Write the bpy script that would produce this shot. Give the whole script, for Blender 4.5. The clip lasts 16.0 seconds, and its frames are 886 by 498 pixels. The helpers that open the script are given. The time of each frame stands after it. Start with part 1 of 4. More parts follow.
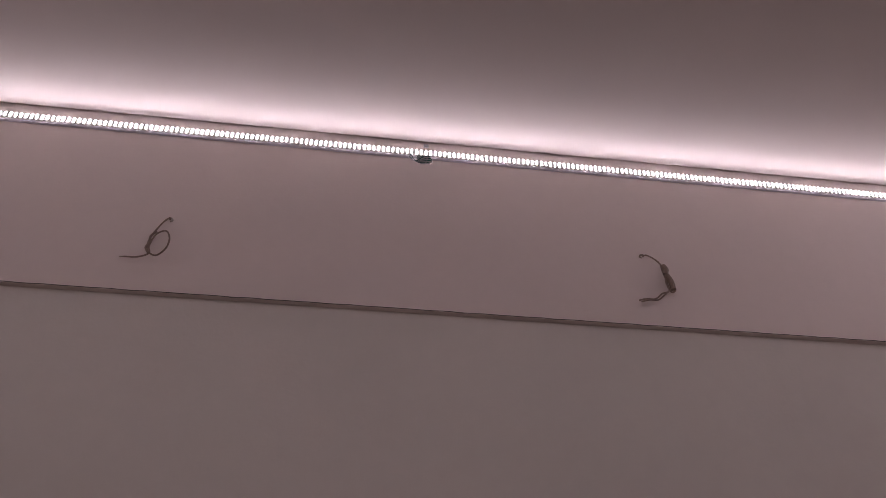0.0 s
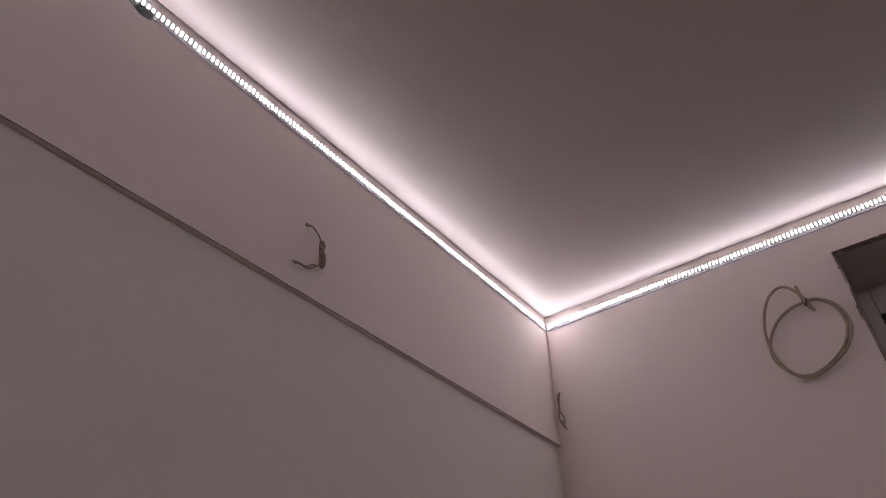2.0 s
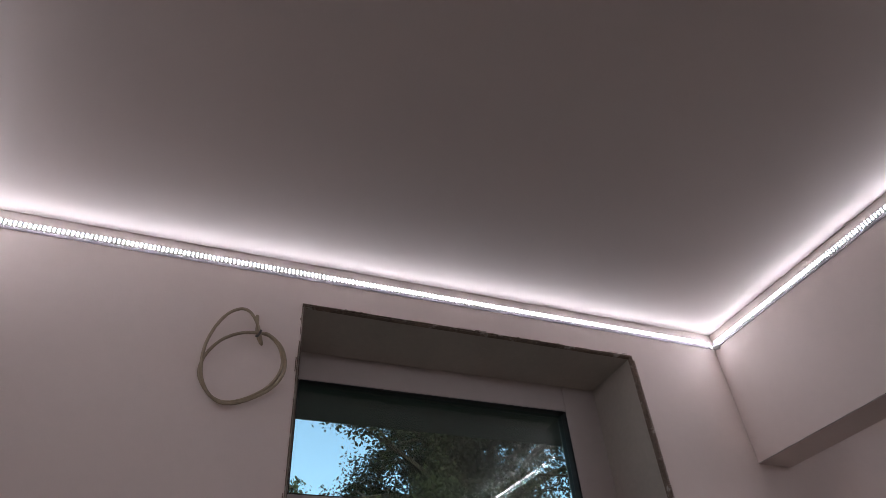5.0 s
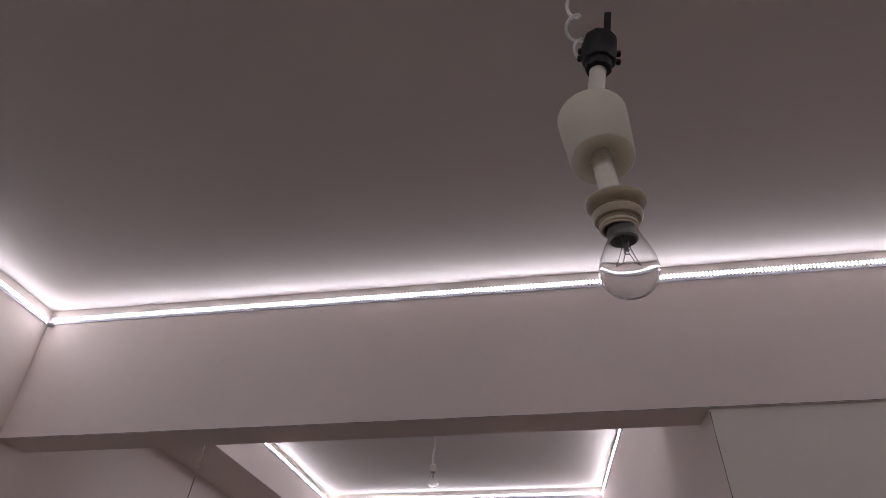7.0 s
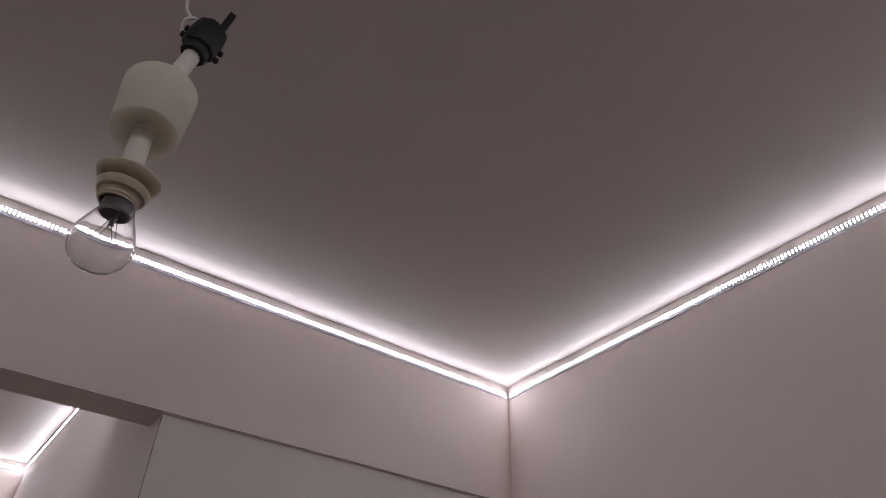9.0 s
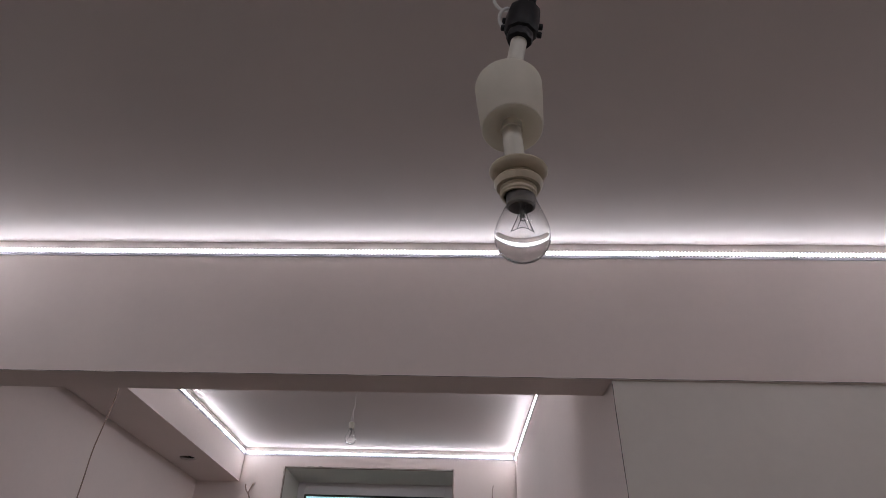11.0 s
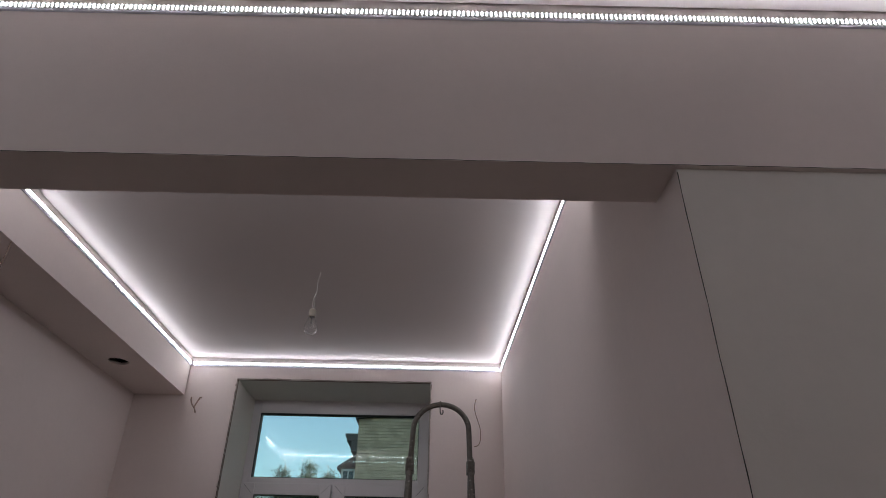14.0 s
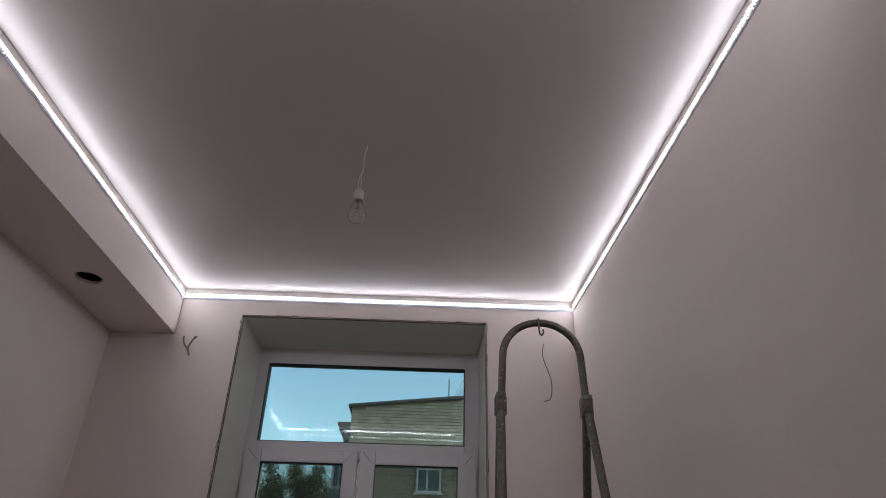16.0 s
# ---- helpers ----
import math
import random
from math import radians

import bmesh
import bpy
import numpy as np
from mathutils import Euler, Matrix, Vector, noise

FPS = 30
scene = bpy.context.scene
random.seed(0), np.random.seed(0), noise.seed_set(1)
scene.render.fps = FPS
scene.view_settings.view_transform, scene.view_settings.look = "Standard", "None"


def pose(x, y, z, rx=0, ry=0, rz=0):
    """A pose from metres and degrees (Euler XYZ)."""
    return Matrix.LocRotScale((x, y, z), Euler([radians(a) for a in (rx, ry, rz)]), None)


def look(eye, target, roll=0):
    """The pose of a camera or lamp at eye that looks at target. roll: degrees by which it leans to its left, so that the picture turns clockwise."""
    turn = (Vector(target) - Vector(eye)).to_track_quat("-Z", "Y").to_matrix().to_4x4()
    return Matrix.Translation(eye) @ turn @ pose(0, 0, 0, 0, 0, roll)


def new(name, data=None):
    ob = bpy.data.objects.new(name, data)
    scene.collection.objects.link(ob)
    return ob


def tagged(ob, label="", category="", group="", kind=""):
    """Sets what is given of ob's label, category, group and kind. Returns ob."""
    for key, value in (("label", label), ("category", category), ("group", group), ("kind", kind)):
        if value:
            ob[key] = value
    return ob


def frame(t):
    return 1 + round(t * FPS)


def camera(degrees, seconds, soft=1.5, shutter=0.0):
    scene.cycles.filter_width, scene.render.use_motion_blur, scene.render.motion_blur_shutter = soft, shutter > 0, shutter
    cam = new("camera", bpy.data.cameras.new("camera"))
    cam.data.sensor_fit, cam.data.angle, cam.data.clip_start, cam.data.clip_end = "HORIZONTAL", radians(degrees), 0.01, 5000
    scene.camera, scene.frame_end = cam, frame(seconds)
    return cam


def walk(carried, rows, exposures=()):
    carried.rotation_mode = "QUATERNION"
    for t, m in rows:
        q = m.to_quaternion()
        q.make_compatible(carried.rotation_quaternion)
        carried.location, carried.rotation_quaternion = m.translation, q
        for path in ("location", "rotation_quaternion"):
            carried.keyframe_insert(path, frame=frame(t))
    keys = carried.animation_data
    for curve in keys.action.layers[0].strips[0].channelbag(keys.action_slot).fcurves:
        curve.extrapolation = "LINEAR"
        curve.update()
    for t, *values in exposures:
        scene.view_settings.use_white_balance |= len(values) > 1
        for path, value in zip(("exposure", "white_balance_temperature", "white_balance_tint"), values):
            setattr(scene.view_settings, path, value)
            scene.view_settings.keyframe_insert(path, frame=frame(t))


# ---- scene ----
cam = camera(69.7, 16.0, soft=0.75)
PATH = [
    (0, (-0.075, 0.382, 1.62), (-0.272, -1.178, 2.855), 0.0),
    (0.5, (0.098, 0.296, 1.663), (-0.69, -1.104, 2.855), -5.6),
    (1, (0.037, 0.261, 1.619), (-0.799, -1.079, 2.845), -3.9),
    (1.5, (-0.005, 0.24, 1.601), (-0.965, -1.009, 2.833), -2.1),
    (2, (0.04, 0.233, 1.534), (-1.214, -0.707, 2.777), -1.1),
    (2.5, (-0.079, 0.184, 1.551), (-1.498, -0.478, 2.796), -0.6),
    (3, (-0.179, 0.21, 1.548), (-1.642, -0.325, 2.802), 2.0),
    (3.2, (-0.185, 0.219, 1.538), (-1.676, -0.216, 2.798), 2.0),
    (5.3, (-0.256, 0.015, 1.553), (-1.541, 0.887, 2.814), -5.0),
    (5.5, (-0.233, 0.003, 1.562), (-1.407, 1.052, 2.796), -4.7),
    (6, (-0.143, -0.03, 1.533), (-0.967, 1.329, 2.746), -3.3),
    (6.5, (-0.132, -0.059, 1.544), (-0.565, 1.474, 2.753), -2.3),
    (7, (0.018, -0.047, 1.564), (-0.248, 1.539, 2.754), 1.1),
    (7.5, (0.073, -0.041, 1.574), (0.02, 1.561, 2.771), 0.7),
    (8, (0.091, -0.057, 1.566), (0.508, 1.483, 2.772), 1.2),
    (8.2, (0.105, -0.103, 1.534), (0.669, 1.374, 2.759), 1.9),
    (8.6, (0.105, -0.100, 1.545), (0.931, 1.225, 2.77), 1.6),
    (9.0, (0.105, -0.095, 1.550), (1.023, 1.168, 2.775), 1.6),
    (9.4, (0.100, -0.085, 1.553), (0.950, 1.245, 2.78), 1.8),
    (9.9, (0.095, -0.065, 1.557), (0.560, 1.455, 2.79), 2.1),
    (10.3, (0.089, -0.055, 1.558), (0.158, 1.518, 2.792), 2.3),
    (10.5, (0.078, -0.061, 1.547), (0.049, 1.519, 2.774), 2.3),
    (11, (0.068, -0.051, 1.543), (-0.024, 1.612, 2.651), 2.1),
    (11.5, (0.06, -0.05, 1.535), (0.038, 1.766, 2.371), 0.6),
    (12, (0.026, -0.114, 1.476), (0.09, 1.786, 2.096), -0.3),
    (12.5, (0.056, 0.098, 1.481), (0.114, 1.969, 2.185), 0.0),
    (13, (0.067, 0.361, 1.503), (0.079, 2.107, 2.478), 1.0),
    (13.5, (0.01, 0.531, 1.463), (0.027, 2.244, 2.496), 1.1),
    (14, (0.003, 0.701, 1.462), (0.003, 2.43, 2.468), 1.2),
    (14.5, (-0.038, 1.066, 1.486), (-0.067, 2.799, 2.482), 1.9),
    (15, (-0.174, 1.329, 1.501), (-0.179, 3.068, 2.488), 1.8),
    (15.5, (-0.31, 1.5, 1.488), (-0.271, 3.239, 2.475), 1.3),
    (16, (-0.336, 1.617, 1.476), (-0.3, 3.352, 2.471), 1.5),
]
EXPOSURES = [(0.0, 0.04, 7200, 28), (1.5, 0.02, 7080, 20), (3.2, 0.04, 6880, 17), (5.5, 0.12, 6640, 12), (7.5, 0.18, 6680, 12), (10.5, 0.16, 6600, 10), (11.0, 0.22, 6570, 9), (11.5, 0.1, 6540, 7), (13.0, -0.02, 6530, 7), (14.0, -0.2, 6520, 7), (14.6, 0.06, 6480, 7), (15.0, 0.08, 6470, 6), (15.5, -0.1, 6450, 6), (16.0, -0.1, 6440, 6)]
walk(cam, [(t, look(eye, aim, roll)) for t, eye, aim, roll in PATH], EXPOSURES)

SKY = 0.28
WALL = (0.755, 0.656, 0.614)
CEIL = (0.672, 0.606, 0.576)
LED_COLOUR = (0.942, 0.966, 1.10)
LED_POWER = 67.0
LED_POWER_B = 82.0

# ---- world and light ----
world = bpy.data.worlds.new("evening_sky")
scene.world = world
world.use_nodes = True
wn = world.node_tree
sky = wn.nodes.new("ShaderNodeTexSky")
sky.sky_type = "NISHITA"
sky.sun_disc = False
sky.sun_elevation = radians(22)
sky.sun_rotation = radians(98)
sky.altitude = 100
sky.dust_density = 2.5
sky.ozone_density = 0.7
wn.nodes["Background"].inputs["Strength"].default_value = SKY
wn.links.new(sky.outputs[0], wn.nodes["Background"].inputs["Color"])

sun = new("sun", bpy.data.lights.new("sun", "SUN"))
sun.data.energy, sun.data.angle, sun.data.color = 0.09, radians(6), (1.0, 0.86, 0.7)
sun.matrix_world = look((0, 0, 0), (-0.918, 0.129, -0.375))


# ---- materials ----
def material(name, base, rough=0.6, metal=0.0, vary=0.0, vary_scale=3.0, grain=0.0, grain_scale=60.0,
             bump=0.0, bump_scale=120.0, second=None, second_scale=1.5, second_amount=0.5, spec=0.5):
    """A surface with broad variation, fine grain and relief, in world metres."""
    m = bpy.data.materials.new(name)
    m.use_nodes = True
    nt = m.node_tree
    n, l = nt.nodes, nt.links
    b = n["Principled BSDF"]
    b.inputs["Roughness"].default_value = rough
    b.inputs["Metallic"].default_value = metal
    b.inputs["Specular IOR Level"].default_value = spec
    geo = n.new("ShaderNodeNewGeometry")

    def field(scale, detail=4.0):
        t = n.new("ShaderNodeTexNoise")
        t.inputs["Scale"].default_value = scale
        t.inputs["Detail"].default_value = detail
        l.new(geo.outputs["Position"], t.inputs["Vector"])
        return t.outputs["Fac"]

    col = n.new("ShaderNodeRGB")
    col.outputs[0].default_value = (*base, 1)
    out = col.outputs[0]
    if second is not None:
        mix = n.new("ShaderNodeMix")
        mix.data_type = "RGBA"
        ramp = n.new("ShaderNodeValToRGB")
        ramp.color_ramp.elements[0].position = 0.62 - 0.3 * second_amount
        ramp.color_ramp.elements[1].position = 0.72 - 0.2 * second_amount
        l.new(field(second_scale, 6.0), ramp.inputs[0])
        l.new(ramp.outputs[0], mix.inputs[0])
        l.new(out, mix.inputs[6])
        mix.inputs[7].default_value = (*second, 1)
        out = mix.outputs[2]
    for amount, scale in ((vary, vary_scale), (grain, grain_scale)):
        if amount:
            mul = n.new("ShaderNodeMapRange")
            mul.inputs["To Min"].default_value = 1 - amount
            mul.inputs["To Max"].default_value = 1 + amount
            mul.inputs["From Min"].default_value = 0.25
            mul.inputs["From Max"].default_value = 0.75
            l.new(field(scale), mul.inputs["Value"])
            mix = n.new("ShaderNodeVectorMath")
            mix.operation = "SCALE"
            l.new(out, mix.inputs[0])
            l.new(mul.outputs[0], mix.inputs["Scale"])
            out = mix.outputs[0]
    l.new(out, b.inputs["Base Color"])
    if bump:
        bm_ = n.new("ShaderNodeBump")
        bm_.inputs["Strength"].default_value = bump
        bm_.inputs["Distance"].default_value = 0.002
        l.new(field(bump_scale, 3.0), bm_.inputs["Height"])
        l.new(bm_.outputs[0], b.inputs["Normal"])
    return m


def glass(name, tint, rough=0.0, ior=1.45):
    m = bpy.data.materials.new(name)
    m.use_nodes = True
    b = m.node_tree.nodes["Principled BSDF"]
    b.inputs["Base Color"].default_value = (*tint, 1)
    b.inputs["Transmission Weight"].default_value = 1.0
    b.inputs["Roughness"].default_value = rough
    b.inputs["IOR"].default_value = ior
    return m


def glow(name, colour, strength):
    m = bpy.data.materials.new(name)
    m.use_nodes = True
    b = m.node_tree.nodes["Principled BSDF"]
    b.inputs["Base Color"].default_value = (0.8, 0.8, 0.75, 1)
    b.inputs["Emission Color"].default_value = (*colour, 1)
    b.inputs["Emission Strength"].default_value = strength
    return m


M_WALL = material("wall_putty", WALL, 0.75, vary=0.035, vary_scale=1.7, grain=0.012, grain_scale=45, bump=0.12, bump_scale=160, spec=0.25)
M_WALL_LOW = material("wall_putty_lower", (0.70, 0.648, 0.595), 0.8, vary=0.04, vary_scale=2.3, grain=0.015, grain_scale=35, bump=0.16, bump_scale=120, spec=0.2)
M_CEIL = material("ceiling_matte", CEIL, 0.8, vary=0.015, vary_scale=1.2, bump=0.03, bump_scale=300, spec=0.2)
M_REVEAL = material("reveal_plaster", (0.70, 0.675, 0.625), 0.7, vary=0.05, vary_scale=2.0, grain=0.02, bump=0.2, bump_scale=80, spec=0.25)
M_FLOOR = material("concrete_screed", (0.34, 0.31, 0.28), 0.85, vary=0.12, vary_scale=2.0, grain=0.08, bump=0.3)
M_CONC_IN = material("slab_concrete", (0.2, 0.19, 0.18), 0.9, vary=0.1, bump=0.2)
M_EDGE = material("torn_plaster_edge", (0.22, 0.165, 0.13), 0.9, vary=0.3, vary_scale=18, grain=0.3, grain_scale=120, second=(0.5, 0.46, 0.41), second_scale=45, second_amount=0.15, bump=0.6, bump_scale=200)
M_PVC = material("white_pvc", (0.74, 0.71, 0.71), 0.3, vary=0.03, vary_scale=2, grain=0.01, grain_scale=20)
# white plastic darkened: the shade of the deep recess is in this colour
M_PVC_SHADED = material("shaded_pvc", (0.50, 0.445, 0.42), 0.4, vary=0.06, vary_scale=3, grain=0.02, grain_scale=30)
# darker and browner than M_REVEAL, for the first room's window
M_PLASTER = material("brown_plaster", (0.50, 0.45, 0.40), 0.85, vary=0.08, vary_scale=4.0, grain=0.04, bump=0.25, bump_scale=90, spec=0.15)
M_GASKET = material("black_gasket", (0.02, 0.02, 0.02), 0.6, grain=0.1)
M_ALU = material("aluminium_profile", (0.74, 0.73, 0.78), 0.45, 0.35, vary=0.06, vary_scale=9, bump=0.05)
M_TAPE = material("white_led_tape", (0.55, 0.54, 0.52), 0.5, grain=0.05)
M_CHIP = material("white_chip_case", (0.5, 0.5, 0.5), 0.6, grain=0.05)
M_SOLDER = material("dull_solder", (0.5, 0.5, 0.52), 0.4, 0.7, grain=0.2)
M_LED = glow("lit_diodes", LED_COLOUR, LED_POWER)
M_LED_SIDE = glow("lit_diode_edges", LED_COLOUR, LED_POWER * 0.22)
M_LED_B = glow("lit_diodes_further_room", LED_COLOUR, LED_POWER_B)
M_LED_SIDE_B = glow("lit_diode_edges_further_room", LED_COLOUR, LED_POWER_B * 0.22)
M_CABLE = material("grey_brown_cable", (0.24, 0.165, 0.125), 0.55, vary=0.2, vary_scale=20, grain=0.15, grain_scale=150)
M_CABLE_Y = material("yellowed_cable", (0.31, 0.245, 0.165), 0.5, vary=0.2, vary_scale=14, grain=0.12, grain_scale=150)
M_WIRE_W = material("white_thin_wire", (0.68, 0.66, 0.63), 0.5, grain=0.1)
M_WIRE_G = material("green_wire", (0.04, 0.14, 0.12), 0.5, grain=0.2, second=(0.3, 0.32, 0.33), second_scale=160)
M_TAPE_BLK = material("dark_insulating_tape", (0.1, 0.085, 0.075), 0.6, vary=0.2, vary_scale=30)
M_BLACK = material("black_carbolite", (0.011, 0.010, 0.011), 0.5, vary=0.2, vary_scale=30, bump=0.1, spec=0.3)
M_CREAM = material("cream_plastic", (0.66, 0.62, 0.54), 0.4, vary=0.05, vary_scale=25, grain=0.02)
M_CUP = material("thin_cream_plastic", (0.80, 0.765, 0.70), 0.4, vary=0.05, vary_scale=25, grain=0.02)
cup_nodes = M_CUP.node_tree
thin = cup_nodes.nodes.new("ShaderNodeBsdfTranslucent")
thin.inputs["Color"].default_value = (0.84, 0.80, 0.71, 1)
blend = cup_nodes.nodes.new("ShaderNodeMixShader")
blend.inputs[0].default_value = 0.55
out = next(n for n in cup_nodes.nodes if n.type == "OUTPUT_MATERIAL")
cup_nodes.links.new(cup_nodes.nodes["Principled BSDF"].outputs[0], blend.inputs[1])
cup_nodes.links.new(thin.outputs[0], blend.inputs[2])
cup_nodes.links.new(blend.outputs[0], out.inputs["Surface"])
M_HOLDER = material("dull_beige_plastic", (0.4, 0.35, 0.28), 0.55, vary=0.1, vary_scale=40, grain=0.05)
M_BEIGE = material("aged_beige_plastic", (0.52, 0.445, 0.33), 0.5, vary=0.12, vary_scale=40, grain=0.06)
M_BRASS = material("tarnished_cap", (0.3, 0.26, 0.2), 0.4, 0.8, vary=0.2, vary_scale=60)
M_FILAMENT = material("tungsten_support", (0.12, 0.115, 0.11), 0.35, 0.9, grain=0.1)
M_BULB = glass("clear_bulb_glass", (0.985, 0.99, 0.99))
M_PANE = glass("window_glass", (0.86, 0.99, 0.96), ior=1.5)
# grey-green tint and slight roughness darken and soften the view through the casements
M_PANE_LOW = glass("dark_sash_glass", (0.41, 0.47, 0.45), rough=0.02, ior=1.5)
M_STEEL = material("paint_spattered_steel", (0.135, 0.118, 0.10), 0.5, 0.55, vary=0.25, vary_scale=10, grain=0.2, grain_scale=90, second=(0.40, 0.37, 0.33), second_scale=75, second_amount=0.02, bump=0.2, bump_scale=150)
M_WOOD = material("worn_plank", (0.2, 0.13, 0.085), 0.7, vary=0.25, vary_scale=12, grain=0.2, grain_scale=70, second=(0.5, 0.45, 0.38), second_scale=22, second_amount=0.15, bump=0.3)
M_RED = material("red_tape", (0.5, 0.03, 0.03), 0.45, grain=0.1)
M_BLUE = material("blue_clock_rim", (0.02, 0.06, 0.4), 0.28, vary=0.05)
M_DIAL = material("white_dial", (0.7, 0.74, 0.8), 0.5, grain=0.02)
M_INK = material("black_ink", (0.02, 0.02, 0.025), 0.5)
M_WHITE = material("white_gypsum", (0.74, 0.73, 0.71), 0.6, vary=0.04, vary_scale=6, bump=0.1)
M_PACK = material("white_paper_pack", (0.68, 0.69, 0.7), 0.5, vary=0.1, vary_scale=12)
M_YELLOW = material("yellow_print", (0.62, 0.45, 0.04), 0.5)
M_DARK = material("dark_joint_and_void", (0.05, 0.045, 0.04), 0.9, vary=0.2)


# ---- mesh helpers ----
def add_box(bm, x0, x1, y0, y1, z0, z1, bevel=0.0):
    m = Matrix.Translation(((x0 + x1) / 2, (y0 + y1) / 2, (z0 + z1) / 2)) @ Matrix.Diagonal((abs(x1 - x0), abs(y1 - y0), abs(z1 - z0), 1))
    r = bmesh.ops.create_cube(bm, size=1.0, matrix=m)
    if bevel:
        edges = list({e for v in r["verts"] for e in v.link_edges})
        bmesh.ops.bevel(bm, geom=edges, offset=bevel, segments=2, affect="EDGES", profile=0.6)
    return bm


def boxes(*specs, bevel=0.0):
    bm = bmesh.new()
    for s in specs:
        add_box(bm, *s, bevel=bevel)
    return bm


def add_prism(bm, pts, z0, z1):
    lo = [bm.verts.new((x, y, z0)) for x, y in pts]
    hi = [bm.verts.new((x, y, z1)) for x, y in pts]
    bm.faces.new(lo[::-1])
    bm.faces.new(hi)
    for i in range(len(pts)):
        j = (i + 1) % len(pts)
        bm.faces.new((lo[i], lo[j], hi[j], hi[i]))
    return bm


def add_lathe(bm, profile, seg=28, m=None):
    """Turn (radius, height) points about the z axis."""
    rings = []
    for r, z in profile:
        if r < 1e-6:
            rings.append([bm.verts.new((0, 0, z))])
        else:
            rings.append([bm.verts.new((r * math.cos(2 * math.pi * i / seg), r * math.sin(2 * math.pi * i / seg), z)) for i in range(seg)])
    for a, b in zip(rings, rings[1:]):
        for i in range(seg):
            j = (i + 1) % seg
            if len(a) == 1 and len(b) == 1:
                continue
            if len(a) == 1:
                bm.faces.new((a[0], b[j], b[i]))
            elif len(b) == 1:
                bm.faces.new((a[i], a[j], b[0]))
            else:
                bm.faces.new((a[i], a[j], b[j], b[i]))
    if m is not None:
        bmesh.ops.transform(bm, matrix=m, verts=[v for ring in rings for v in ring])
    return bm


def spline(pts, steps=8):
    """A smooth line through the points."""
    p = [Vector(q) for q in pts]
    p = [p[0] * 2 - p[1], *p, p[-1] * 2 - p[-2]]
    out = []
    for a, b, c, d in zip(p, p[1:], p[2:], p[3:]):
        for i in range(steps):
            t = i / steps
            out.append(0.5 * (2 * b + (c - a) * t + (2 * a - 5 * b + 4 * c - d) * t * t + (3 * b - a - 3 * c + d) * t ** 3))
    return [*out, p[-2]]


def add_tube(bm, line, radius, seg=8):
    """A round tube along a line; radius is a number or one for each point."""
    n = len(line)
    radii = radius if isinstance(radius, (list, tuple)) else [radius] * n
    up = Vector((0.31, 0.17, 0.93))
    rings = []
    for i, p in enumerate(line):
        d = (line[min(i + 1, n - 1)] - line[max(i - 1, 0)]).normalized()
        side = d.cross(up)
        if side.length < 0.05:
            side = d.cross(Vector((1, 0, 0)))
        side.normalize()
        up = side.cross(d).normalized()
        rings.append([bm.verts.new(p + radii[i] * (math.cos(2 * math.pi * k / seg) * side + math.sin(2 * math.pi * k / seg) * up)) for k in range(seg)])
    for a, b in zip(rings, rings[1:]):
        for k in range(seg):
            j = (k + 1) % seg
            bm.faces.new((a[k], a[j], b[j], b[k]))
    bm.faces.new(rings[0])
    bm.faces.new(rings[-1][::-1])
    return bm


def tube(pts, radius, steps=8, seg=8):
    return add_tube(bmesh.new(), spline(pts, steps), radius, seg)


def finish(name, bm, mat, smooth=False):
    bmesh.ops.recalc_face_normals(bm, faces=bm.faces)
    me = bpy.data.meshes.new(name)
    bm.to_mesh(me)
    bm.free()
    me.materials.append(mat)
    if smooth:
        me.polygons.foreach_set("use_smooth", [True] * len(me.polygons))
        me.set_sharp_from_angle(angle=radians(40))
    return new(name, me)


def part(name, bm, mat, parent, label="", smooth=False):
    ob = finish(name, bm, mat, smooth)
    ob.parent = parent
    if label:
        ob["label"] = label
    return ob


def thing(name, label, category, at=(0, 0, 0), group="", kind="", turn=None):
    ob = new(name)
    ob.empty_display_size = 0.05
    ob.matrix_world = Matrix.Translation(at) if turn is None else turn
    return tagged(ob, label, category, group, kind)


def holed_wall(to, us, vs, depth):
    """A wall with one opening, in one piece: us and vs are its ends and the opening's edges; to() maps width, depth and height."""
    bm = bmesh.new()
    v = {(i, j, k): bm.verts.new(to(us[i], (0.0, depth)[k], vs[j])) for i in range(4) for j in range(4) for k in range(2)}
    for k in range(2):
        for i in range(3):
            for j in range(3):
                if (i, j) != (1, 1):
                    bm.faces.new((v[i, j, k], v[i + 1, j, k], v[i + 1, j + 1, k], v[i, j + 1, k]))
    rim = [(i, 0) for i in range(3)] + [(3, j) for j in range(3)] + [(i, 3) for i in range(3, 0, -1)] + [(0, j) for j in range(3, 0, -1)]
    hole = [(1, 1), (2, 1), (2, 2), (1, 2)]
    for ring in (rim, hole):
        for a, b in zip(ring, ring[1:] + ring[:1]):
            bm.faces.new((v[(*a, 0)], v[(*b, 0)], v[(*b, 1)], v[(*a, 1)]))
    return bm


def to_end(u, d, v):
    return (u, Y_END + d, v)


def to_west(u, d, v):
    return (X_W - d, u, v)


def setting(name, bm, mat, label, category):
    return tagged(finish(name, bm, mat), label, category, kind="structure")


